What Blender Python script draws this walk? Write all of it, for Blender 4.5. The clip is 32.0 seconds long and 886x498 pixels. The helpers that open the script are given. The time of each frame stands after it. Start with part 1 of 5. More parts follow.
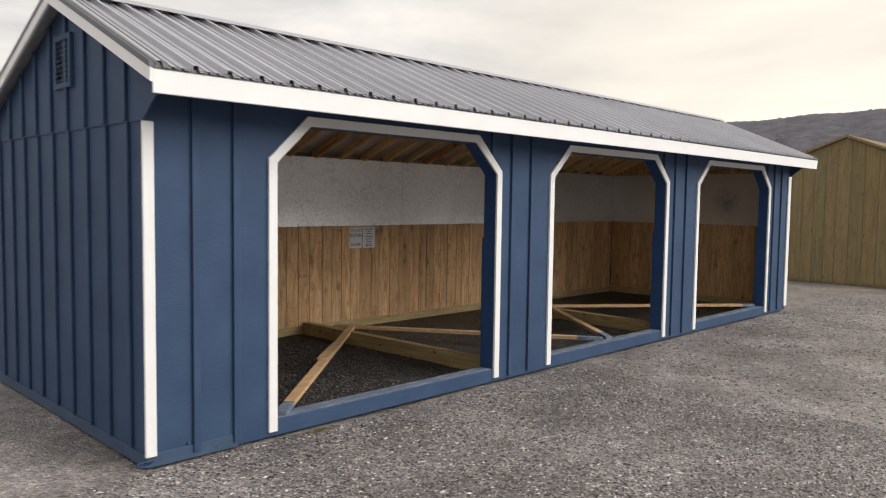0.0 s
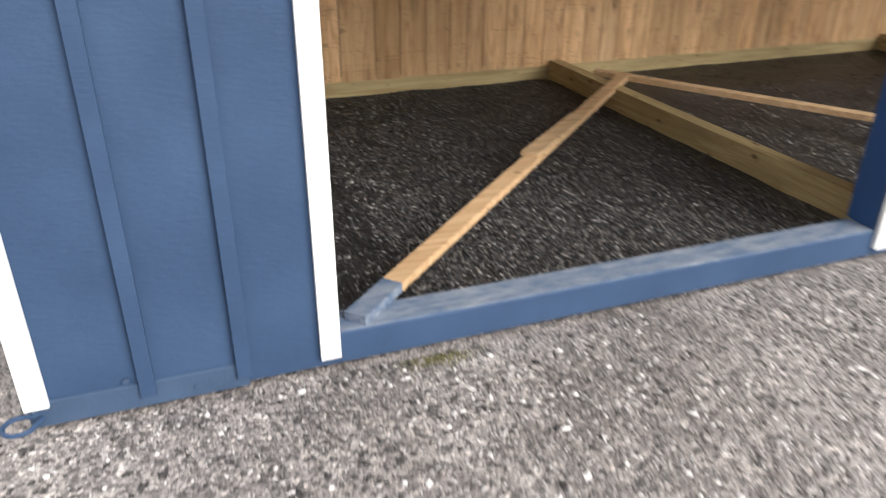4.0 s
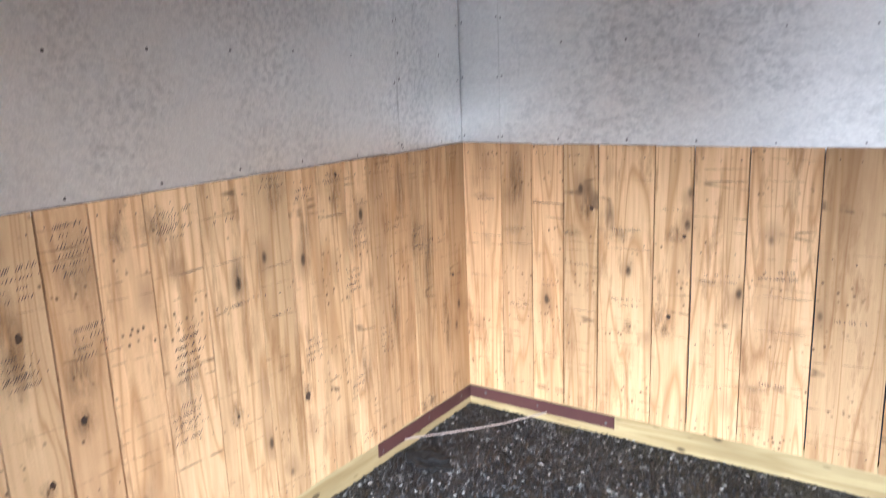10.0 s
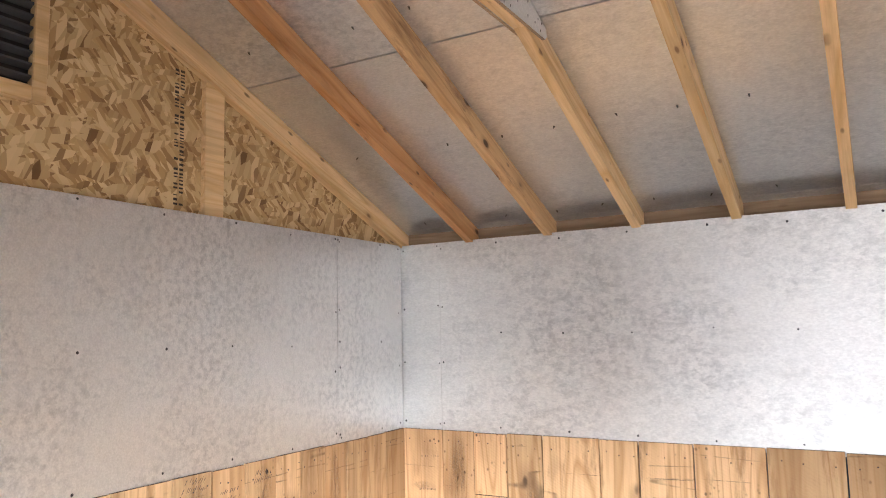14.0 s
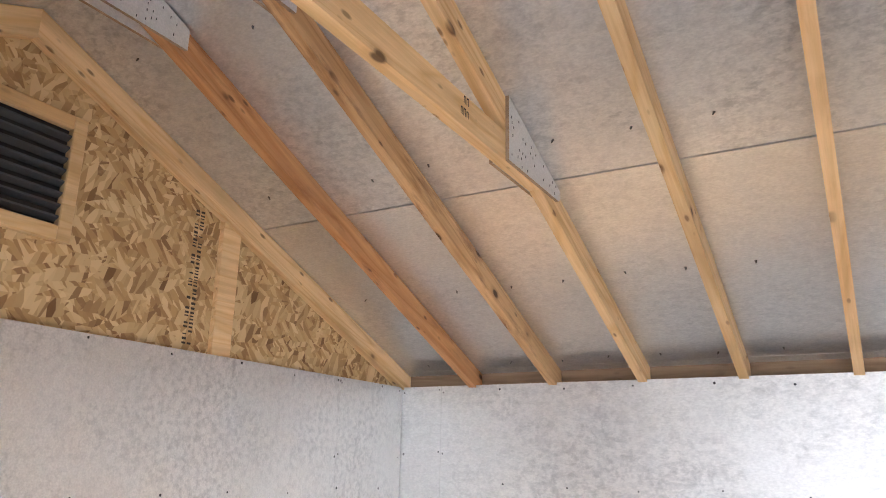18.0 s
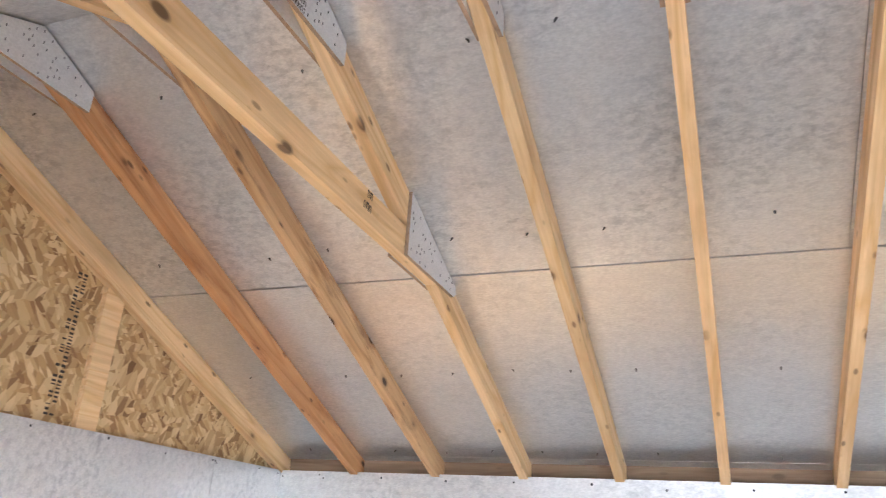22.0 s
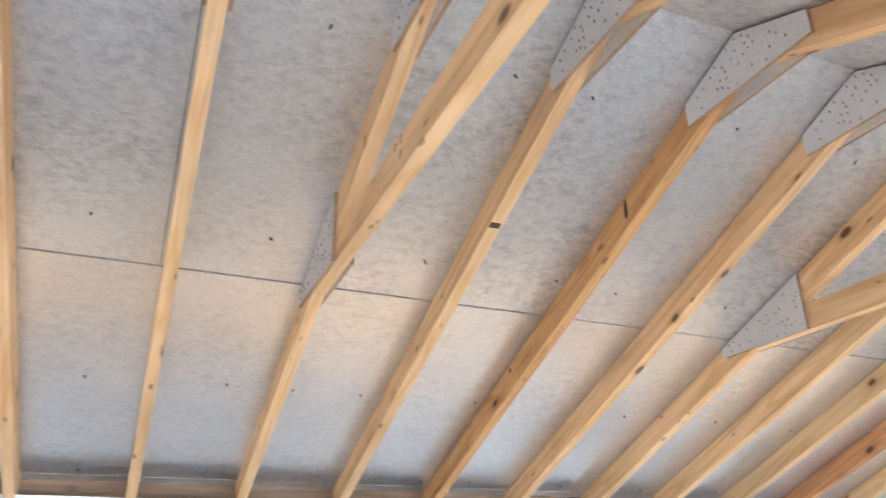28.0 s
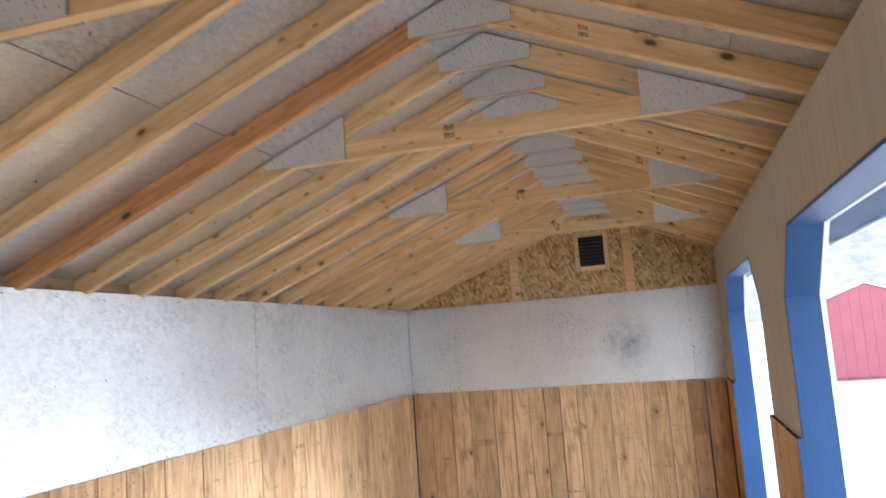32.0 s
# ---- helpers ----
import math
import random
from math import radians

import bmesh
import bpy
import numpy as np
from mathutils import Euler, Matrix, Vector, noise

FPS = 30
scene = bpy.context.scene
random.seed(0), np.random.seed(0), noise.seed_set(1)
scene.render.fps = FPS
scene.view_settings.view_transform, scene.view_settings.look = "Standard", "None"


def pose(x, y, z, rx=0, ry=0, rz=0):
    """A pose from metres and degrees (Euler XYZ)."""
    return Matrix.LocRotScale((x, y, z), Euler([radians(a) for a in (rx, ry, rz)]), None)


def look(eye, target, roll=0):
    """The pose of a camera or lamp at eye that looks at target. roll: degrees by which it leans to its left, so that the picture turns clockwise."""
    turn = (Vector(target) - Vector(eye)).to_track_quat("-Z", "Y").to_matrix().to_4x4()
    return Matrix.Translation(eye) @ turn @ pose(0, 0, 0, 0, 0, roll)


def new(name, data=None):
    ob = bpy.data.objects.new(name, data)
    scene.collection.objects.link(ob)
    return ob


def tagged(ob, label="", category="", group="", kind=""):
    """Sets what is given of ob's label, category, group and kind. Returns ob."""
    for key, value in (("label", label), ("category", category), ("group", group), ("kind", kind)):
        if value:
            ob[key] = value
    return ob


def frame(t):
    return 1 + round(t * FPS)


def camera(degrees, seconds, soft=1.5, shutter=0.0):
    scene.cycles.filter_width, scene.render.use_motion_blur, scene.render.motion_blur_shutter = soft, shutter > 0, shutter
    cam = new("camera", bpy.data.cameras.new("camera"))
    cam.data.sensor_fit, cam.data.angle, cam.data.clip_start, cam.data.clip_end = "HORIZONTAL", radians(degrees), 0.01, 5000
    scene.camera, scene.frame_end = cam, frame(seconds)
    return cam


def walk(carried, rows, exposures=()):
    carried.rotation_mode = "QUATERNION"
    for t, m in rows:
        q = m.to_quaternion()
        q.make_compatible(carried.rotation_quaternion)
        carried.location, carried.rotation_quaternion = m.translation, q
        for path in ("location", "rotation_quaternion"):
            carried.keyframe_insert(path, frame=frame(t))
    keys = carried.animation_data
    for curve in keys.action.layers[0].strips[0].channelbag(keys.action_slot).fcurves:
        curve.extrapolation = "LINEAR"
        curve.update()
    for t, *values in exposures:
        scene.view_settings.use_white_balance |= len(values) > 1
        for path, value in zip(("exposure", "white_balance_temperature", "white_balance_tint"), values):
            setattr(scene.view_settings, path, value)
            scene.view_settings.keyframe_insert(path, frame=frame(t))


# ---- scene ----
cam = camera(61.42, 32.0, soft=1.0, shutter=0.5)
PATH = [
    (0, (-2.156, -4.751, 1.785), (-0.734, -3.351, 1.656), 0.80),
    (0.5, (-1.888, -4.541, 1.718), (-0.433, -3.180, 1.547), 0.84),
    (1, (-1.590, -4.306, 1.711), (-0.118, -2.971, 1.482), 0.94),
    (1.5, (-1.232, -4.018, 1.722), (0.269, -2.738, 1.390), 1.85),
    (2, (-0.861, -3.710, 1.662), (0.584, -2.426, 1.148), 1.68),
    (2.5, (-0.553, -3.360, 1.639), (0.652, -1.913, 0.965), 2.20),
    (3, (-0.194, -2.947, 1.635), (0.877, -1.443, 0.866), 2.94),
    (3.5, (0.174, -2.590, 1.580), (1.069, -1.044, 0.681), 0.61),
    (4, (0.457, -2.192, 1.584), (1.084, -0.524, 0.674), 0.53),
    (4.5, (0.767, -1.855, 1.593), (1.184, -0.020, 0.915), -0.57),
    (6.5, (1.808, -0.700, 1.709), (1.295, 1.175, 1.238), -1.62),
    (7, (1.885, -0.456, 1.685), (1.286, 1.390, 1.201), -1.24),
    (7.5, (1.944, -0.209, 1.674), (1.279, 1.606, 1.158), -1.51),
    (8, (2.021, -0.040, 1.659), (1.188, 1.678, 1.066), -2.44),
    (8.5, (2.102, 0.071, 1.653), (1.070, 1.660, 1.012), -3.41),
    (9, (2.130, 0.110, 1.646), (0.972, 1.592, 0.964), -3.80),
    (9.5, (2.121, 0.128, 1.652), (0.974, 1.636, 1.011), -2.99),
    (10, (2.102, 0.141, 1.718), (0.999, 1.752, 1.287), -2.17),
    (10.5, (2.097, 0.161, 1.769), (0.995, 1.806, 1.487), -2.09),
    (11, (2.109, 0.191, 1.820), (1.018, 1.864, 1.717), -2.13),
    (11.5, (2.120, 0.196, 1.848), (1.059, 1.890, 1.871), -1.94),
    (12, (2.119, 0.192, 1.861), (1.084, 1.901, 1.955), -1.52),
    (12.5, (2.114, 0.191, 1.879), (1.101, 1.911, 2.019), -1.25),
    (13, (2.116, 0.198, 1.886), (1.113, 1.920, 2.055), -1.25),
    (13.5, (2.118, 0.198, 1.889), (1.120, 1.920, 2.082), -1.32),
    (15.5, (2.070, 0.175, 1.942), (1.091, 1.886, 2.280), -0.35),
    (16, (2.068, 0.163, 1.955), (1.089, 1.862, 2.350), -0.18),
    (16.5, (2.067, 0.159, 1.966), (1.087, 1.845, 2.411), 0.07),
    (17, (2.072, 0.153, 1.973), (1.100, 1.831, 2.460), 0.37),
    (17.5, (2.080, 0.151, 1.979), (1.118, 1.826, 2.499), 0.83),
    (18, (2.077, 0.145, 1.983), (1.129, 1.819, 2.529), 1.17),
    (18.5, (2.072, 0.140, 1.990), (1.139, 1.815, 2.559), 1.41),
    (19, (2.067, 0.118, 2.001), (1.152, 1.797, 2.588), 1.56),
    (19.5, (2.075, 0.113, 2.005), (1.171, 1.789, 2.617), 1.93),
    (20, (2.077, 0.113, 2.007), (1.190, 1.790, 2.641), 2.33),
    (20.5, (2.079, 0.117, 2.009), (1.218, 1.798, 2.669), 2.83),
    (21, (2.076, 0.115, 2.014), (1.254, 1.804, 2.700), 3.22),
    (21.5, (2.082, 0.115, 2.022), (1.313, 1.817, 2.738), 3.57),
    (22, (2.102, 0.124, 2.035), (1.413, 1.850, 2.775), 3.59),
    (22.5, (2.119, 0.137, 2.037), (1.521, 1.884, 2.803), 3.48),
    (23, (2.153, 0.151, 2.027), (1.671, 1.921, 2.823), 3.27),
    (23.5, (2.187, 0.157, 2.035), (1.812, 1.949, 2.838), 2.80),
    (24, (2.205, 0.161, 2.042), (1.932, 1.969, 2.851), 2.13),
    (24.5, (2.223, 0.177, 2.042), (2.069, 1.994, 2.864), 1.53),
    (25, (2.247, 0.190, 2.049), (2.203, 2.010, 2.877), 1.20),
    (25.5, (2.270, 0.194, 2.056), (2.345, 2.010, 2.890), 0.96),
    (27.5, (2.364, 0.168, 2.049), (2.927, 1.901, 2.874), -0.34),
    (28, (2.430, 0.180, 2.055), (3.133, 1.872, 2.856), -0.53),
    (28.5, (2.484, 0.175, 2.062), (3.337, 1.810, 2.836), -1.24),
    (29, (2.513, 0.214, 2.041), (3.534, 1.748, 2.819), -2.17),
    (29.5, (2.586, 0.306, 2.036), (3.848, 1.661, 2.792), -1.76),
    (30, (2.687, 0.457, 2.065), (4.208, 1.535, 2.789), -1.92),
    (30.5, (2.749, 0.508, 2.024), (4.434, 1.379, 2.661), -2.22),
    (31, (2.818, 0.537, 2.016), (4.597, 1.302, 2.514), -1.61),
    (31.5, (2.959, 0.597, 1.974), (4.809, 1.254, 2.360), -2.74),
    (32, (3.082, 0.625, 1.955), (4.988, 1.178, 2.204), -4.18),
]

# ---- light ----
EXPOSURES = [(0, 0.23, 6600, 9), (1.0, 0.44, 6600, 9), (2.0, 0.9, 6400, 11), (3.0, 1.05, 6300, 10), (4.0, 1.14, 6400, 9), (4.5, 1.45, 6250, 9), (6.5, 2.62, 5800, 8), (8.0, 2.82, 5600, 8), (9.0, 2.92, 4980, 8), (10.0, 3.0, 5250, 8), (11.0, 3.22, 5350, 8), (12.0, 3.44, 5400, 8), (13.0, 3.47, 5600, 8), (17.0, 3.64, 5850, 8), (18.0, 3.75, 5480, 7), (20.0, 3.93, 5520, 7), (23.0, 4.13, 5000, 4), (25.5, 4.24, 4950, 2), (29.0, 4.08, 4950, 4), (31.0, 3.76, 5350, 6), (32.0, 3.34, 5250, 5)]
walk(cam, [(t, look(eye, target, roll)) for t, eye, target, roll in PATH], EXPOSURES)

SUN_ELEVATION, SUN_TURN = radians(30), radians(151)
world = bpy.data.worlds.new("overcast_sky")
scene.world = world
world.use_nodes = True
wn, wl = world.node_tree.nodes, world.node_tree.links
wn.clear()


def wnode(kind, **values):
    n = wn.new(kind)
    for k, v in values.items():
        n.inputs[k].default_value = v
    return n


out = wn.new("ShaderNodeOutputWorld")
bg = wnode("ShaderNodeBackground", Strength=1.06)
sky = wn.new("ShaderNodeTexSky")
sky.sky_type, sky.sun_disc = "NISHITA", False
sky.sun_elevation, sky.sun_rotation = SUN_ELEVATION, SUN_TURN
sky.dust_density = 4.0
scale = wn.new("ShaderNodeMix")
scale.data_type, scale.blend_type = "RGBA", "MULTIPLY"
scale.inputs[0].default_value = 1.0
scale.inputs[7].default_value = (0.07, 0.07, 0.07, 1)
coord = wn.new("ShaderNodeTexCoord")
stretch = wn.new("ShaderNodeMapping")
stretch.inputs["Scale"].default_value = (1.2, 1.2, 5.0)
clouds = wnode("ShaderNodeTexNoise", Scale=1.6, Detail=6.0, Roughness=0.55, Distortion=0.3)
ramp = wn.new("ShaderNodeValToRGB")
ramp.color_ramp.elements[0].position, ramp.color_ramp.elements[0].color = 0.36, (0.52, 0.515, 0.535, 1)
ramp.color_ramp.elements[1].position, ramp.color_ramp.elements[1].color = 0.66, (0.98, 0.92, 0.855, 1)
cover = wn.new("ShaderNodeMix")
cover.data_type = "RGBA"
cover.inputs[0].default_value = 0.88
wl.new(coord.outputs["Generated"], stretch.inputs["Vector"])
wl.new(stretch.outputs["Vector"], clouds.inputs["Vector"])
wl.new(clouds.outputs["Fac"], ramp.inputs["Fac"])
wl.new(sky.outputs["Color"], scale.inputs[6])
# the low sun lights the clouds from behind
toward = wn.new("ShaderNodeVectorMath")
toward.operation = "DOT_PRODUCT"
toward.inputs[1].default_value = (0.905, 0.36, 0.22)
glow = wn.new("ShaderNodeValToRGB")
glow.color_ramp.elements[0].position, glow.color_ramp.elements[0].color = 0.90, (0, 0, 0, 1)
glow.color_ramp.elements[1].position, glow.color_ramp.elements[1].color = 0.995, (0.5, 0.5, 0.5, 1)
bright = wn.new("ShaderNodeMix")
bright.data_type = "RGBA"
bright.inputs[7].default_value = (1.08, 0.97, 0.79, 1)
wl.new(coord.outputs["Generated"], toward.inputs[0])
wl.new(toward.outputs["Value"], glow.inputs["Fac"])
wl.new(glow.outputs["Color"], bright.inputs[0])
wl.new(ramp.outputs["Color"], bright.inputs[6])
wl.new(scale.outputs[2], cover.inputs[6])
wl.new(bright.outputs[2], cover.inputs[7])
wl.new(cover.outputs[2], bg.inputs["Color"])
wl.new(bg.outputs["Background"], out.inputs["Surface"])

sun_data = bpy.data.lights.new("sun", "SUN")
sun_data.energy, sun_data.angle, sun_data.color = 2.2, radians(45), (1.0, 0.975, 0.945)
sun = new("sun", sun_data)
sun.matrix_world = look((2 + math.sin(SUN_TURN) * 40, math.cos(SUN_TURN) * 40, 40 * math.tan(SUN_ELEVATION)), (2, 0, 0))


# ---- materials ----
class Mat:
    """A node material built step by step."""

    def __init__(self, name, rough=0.6, metal=0.0):
        self.m = bpy.data.materials.new(name)
        self.m.use_nodes = True
        self.t = self.m.node_tree
        self.b = self.t.nodes["Principled BSDF"]
        self.b.inputs["Roughness"].default_value = rough
        self.b.inputs["Metallic"].default_value = metal
        self.coord = self.t.nodes.new("ShaderNodeTexCoord").outputs["Object"]

    def link(self, a, b):
        self.t.links.new(a, b)

    def mapping(self, scale=(1, 1, 1), random_shift=True):
        mp = self.t.nodes.new("ShaderNodeMapping")
        mp.inputs["Scale"].default_value = scale
        src = self.coord
        if random_shift:
            info = self.t.nodes.new("ShaderNodeObjectInfo")
            mul = self.t.nodes.new("ShaderNodeVectorMath")
            mul.operation = "SCALE"
            mul.inputs[0].default_value = (37.0, 53.0, 71.0)
            self.link(info.outputs["Random"], mul.inputs["Scale"])
            add = self.t.nodes.new("ShaderNodeVectorMath")
            self.link(src, add.inputs[0])
            self.link(mul.outputs[0], add.inputs[1])
            src = add.outputs[0]
        self.link(src, mp.inputs["Vector"])
        return mp.outputs["Vector"]

    def noise(self, vec, scale, detail=4.0, rough=0.55, distort=0.0):
        n = self.t.nodes.new("ShaderNodeTexNoise")
        for k, v in (("Scale", scale), ("Detail", detail), ("Roughness", rough), ("Distortion", distort)):
            n.inputs[k].default_value = v
        self.link(vec, n.inputs["Vector"])
        return n.outputs["Fac"]

    def voronoi(self, vec, scale, feature="F1", output="Color", randomness=1.0):
        n = self.t.nodes.new("ShaderNodeTexVoronoi")
        n.feature = feature
        n.inputs["Scale"].default_value = scale
        n.inputs["Randomness"].default_value = randomness
        self.link(vec, n.inputs["Vector"])
        return n.outputs[output]

    def ramp(self, fac, *stops):
        r = self.t.nodes.new("ShaderNodeValToRGB")
        e = r.color_ramp.elements
        while len(e) < len(stops):
            e.new(0.5)
        for el, (p, c) in zip(e, stops):
            el.position, el.color = p, (*c, 1) if len(c) == 3 else c
        self.link(fac, r.inputs["Fac"])
        return r.outputs["Color"]

    def mix(self, fac, a, b, blend="MIX"):
        n = self.t.nodes.new("ShaderNodeMix")
        n.data_type, n.blend_type = "RGBA", blend
        for sock, v in ((n.inputs[0], fac), (n.inputs[6], a), (n.inputs[7], b)):
            if isinstance(v, (int, float)):
                sock.default_value = v
            elif isinstance(v, tuple):
                sock.default_value = (*v, 1)
            else:
                self.link(v, sock)
        return n.outputs[2]

    def random(self):
        return self.t.nodes.new("ShaderNodeObjectInfo").outputs["Random"]

    def island(self):
        return self.t.nodes.new("ShaderNodeNewGeometry").outputs["Random Per Island"]

    def color(self, c):
        if isinstance(c, tuple):
            self.b.inputs["Base Color"].default_value = (*c, 1)
        else:
            self.link(c, self.b.inputs["Base Color"])
        return self

    def rough(self, v):
        self.link(v, self.b.inputs["Roughness"])
        return self

    def bump(self, h, strength=0.3, distance=0.01):
        n = self.t.nodes.new("ShaderNodeBump")
        n.inputs["Strength"].default_value = strength
        n.inputs["Distance"].default_value = distance
        self.link(h, n.inputs["Height"])
        self.link(n.outputs["Normal"], self.b.inputs["Normal"])
        return self


def paint(name, light, dark, rough=0.55, grain=(60, 60, 4)):
    m = Mat(name, rough)
    m.b.inputs["Specular IOR Level"].default_value = 0.3
    v = m.mapping()
    m.color(m.ramp(m.noise(v, 3.0, 6), (0.3, dark), (0.7, light)))
    m.bump(m.noise(m.mapping(grain), 1.0, 4, 0.6), 0.45, 0.004)
    return m.m


def wood(name, pale, mid, dark, axis=2, knots=0.45, stain=0.35, saw=0.25, rough=0.75, spread=0.5, tilt=0.0):
    """Sawn softwood with its grain along one axis: growth rings, fibres, knots, saw marks, checks and stains."""
    m = Mat(name, rough)
    if tilt:
        turned = m.t.nodes.new("ShaderNodeMapping")
        turned.inputs["Rotation"].default_value = (tilt, 0, 0)
        m.link(m.coord, turned.inputs["Vector"])
        m.coord = turned.outputs["Vector"]

    def along(across, length):
        v = [across] * 3
        v[axis] = length
        return m.mapping(tuple(v))

    fine = m.noise(along(70, 2.5), 1.0, 5, 0.65, 0.3)
    rings = m.noise(along(8, 0.55), 1.0, 2, 0.4, 0.6)
    w = m.t.nodes.new("ShaderNodeMath")
    w.operation = "MULTIPLY"
    w.inputs[1].default_value = 9.0
    m.link(rings, w.inputs[0])
    fr = m.t.nodes.new("ShaderNodeMath")
    fr.operation = "PINGPONG"
    fr.inputs[1].default_value = 0.5
    m.link(w.outputs[0], fr.inputs[0])
    c = m.ramp(fr.outputs[0], (0.0, mid), (0.22, pale), (0.5, pale))
    c = m.mix(m.ramp(fine, (0.30, (0.42,) * 3), (0.60, (0.0,) * 3)), c, mid)
    tone = m.ramp(m.random(), (0.0, (1 - 0.40 * spread, 1 - 0.46 * spread, 1 - 0.55 * spread)), (0.25, (1.0, 0.97, 0.93)), (0.6, (1.06, 1.02, 1.0)), (0.85, (1.02, 0.93, 0.86)), (1.0, (1 - 0.24 * spread, 1 - 0.2 * spread, 1 - 0.14 * spread)))
    c = m.mix(1.0, c, tone, "MULTIPLY")
    streak = m.ramp(m.noise(along(30, 1.0), 1.0, 5, 0.7, 0.2), (0.40, (0.78, 0.72, 0.64)), (0.58, (1.05, 1.05, 1.05)))
    c = m.mix(0.4 if saw else 0.65, c, streak, "MULTIPLY")
    warm = m.ramp(m.noise(along(7.0, 1.4), 1.0, 4, 0.55), (0.50, (0, 0, 0)), (0.78, (0.75,) * 3))
    c = m.mix(warm, c, tuple((a_ + b_) / 2 for a_, b_ in zip(mid, dark)))
    blotch = m.ramp(m.noise(along(15, 2.6), 1.0, 6, 0.7), (0.53, (0, 0, 0)), (0.72, (stain,) * 3))
    c = m.mix(blotch, c, (1.45 * dark[0], 1.25 * dark[1], 1.0 * dark[2]))
    some = m.ramp(m.noise(m.mapping((2.6, 2.6, 2.6)), 1.0, 1), (0.47 if saw else 0.44, (1, 1, 1)), (0.53 if saw else 0.50, (0, 0, 0)))
    dist = m.voronoi(along(7.0 if saw else 9.0, 3.4 if saw else 4.6), 1.0, "F1", "Distance")
    c = m.mix(m.mix(some, m.ramp(dist, (0.05, (knots * (1.3 if saw else 0.55),) * 3), (0.36 if saw else 0.26, (0, 0, 0))), (0.0, 0.0, 0.0)), c, tuple(1.5 * d for d in dark))
    c = m.mix(m.mix(some, m.ramp(dist, (0.05 if saw else 0.085, (min(0.92, knots * 1.7),) * 3), (0.11 if saw else 0.14, (0, 0, 0))), (0.0, 0.0, 0.0)), c, tuple(0.4 * d for d in dark))
    if not saw:
        pin = m.voronoi(along(24.0, 9.0), 1.0, "F1", "Distance")
        few = m.ramp(m.noise(m.mapping((5.0, 5.0, 5.0)), 1.0, 1), (0.50, (0, 0, 0)), (0.56, (knots * 0.8,) * 3))
        c = m.mix(m.mix(1.0, m.ramp(pin, (0.10, (1, 1, 1)), (0.19, (0, 0, 0))), few, "MULTIPLY"), c, tuple(0.7 * d for d in dark))
    height = fine
    if saw:
        grey = tuple(0.75 * d for d in dark)
        # slanted blade marks in patches, thin checks across the board, dark flecks
        wave = m.t.nodes.new("ShaderNodeTexWave")
        wave.wave_type, wave.bands_direction = "BANDS", "DIAGONAL"
        for k_, v_ in (("Scale", 26.0), ("Distortion", 5.0), ("Detail", 2.0), ("Detail Scale", 1.4)):
            wave.inputs[k_].default_value = v_
        m.link(m.mapping((1, 1, 1.7)), wave.inputs["Vector"])
        patch = m.ramp(m.noise(m.mapping((8, 8, 5.5)), 1.0, 2, 0.5), (0.57, (0, 0, 0)), (0.66, (1, 1, 1)))
        speck = m.ramp(m.noise(m.mapping((60, 60, 90)), 1.0, 2), (0.48, (0, 0, 0)), (0.6, (1, 1, 1)))
        lines = m.ramp(wave.outputs["Fac"], (0.70, (0, 0, 0)), (1.0, (saw * 0.25,) * 3))
        c = m.mix(m.mix(1.0, m.mix(1.0, lines, patch, "MULTIPLY"), speck, "MULTIPLY"), c, grey)
        chk = m.noise(m.mapping((0.4, 0.4, 9.0)), 1.0, 0, 0.4, 0.0)
        thin = m.ramp(chk, (0.492, (0, 0, 0)), (0.4985, (saw * 1.7,) * 3), (0.5015, (saw * 1.7,) * 3), (0.508, (0, 0, 0)))
        thin = m.mix(1.0, thin, m.ramp(m.noise(m.mapping((20, 20, 5)), 1.0, 2), (0.42, (0, 0, 0)), (0.62, (1, 1, 1))), "MULTIPLY")
        c = m.mix(thin, c, grey)
        fleck = m.voronoi(m.mapping((38, 38, 30)), 1.0, "F1", "Distance")
        rows_ = m.ramp(m.noise(m.mapping((2, 2, 9)), 1.0, 2), (0.56, (0, 0, 0)), (0.64, (saw * 2.2,) * 3))
        c = m.mix(m.mix(1.0, m.ramp(fleck, (0.12, (1, 1, 1)), (0.26, (0, 0, 0))), rows_, "MULTIPLY"), c, grey)
        height = m.mix(0.5, fine, wave.outputs["Fac"])
    m.color(c)
    m.bump(height, 0.3, 0.003)
    return m.m


BLUE = paint("blue_paint", (0.041, 0.077, 0.150), (0.029, 0.058, 0.120), 0.62, (26, 26, 90))
BLUE_JAMB = paint("blue_jamb_paint", (0.028, 0.075, 0.20), (0.020, 0.058, 0.16), 0.5)
WHITE = paint("white_paint", (0.86, 0.86, 0.855), (0.81, 0.81, 0.80), 0.45)
PLANK = wood("rough_sawn_plank", (0.75, 0.515, 0.285), (0.53, 0.315, 0.145), (0.20, 0.115, 0.055), 2, 0.55, 0.9, 0.5)
PLANK_BROWN = wood("brown_sawn_plank", (0.60, 0.40, 0.215), (0.47, 0.285, 0.13), (0.18, 0.095, 0.04), 2, 0.5, 0.7, 0.42)
RAFTER = wood("pine_rafter", (0.84, 0.63, 0.345), (0.74, 0.51, 0.235), (0.30, 0.15, 0.05), 1, 0.9, 0.15, 0.0, 0.6, 0.3)
TILT_B, TILT_F = math.atan(0.406), -math.atan(0.432)
PINE = ((0.84, 0.63, 0.345), (0.72, 0.485, 0.215), (0.24, 0.105, 0.035), 1, 1.0, 0.3, 0.0, 0.6, 0.3)
RAFTER_BACK = wood("pine_rafter_back", *PINE, TILT_B)
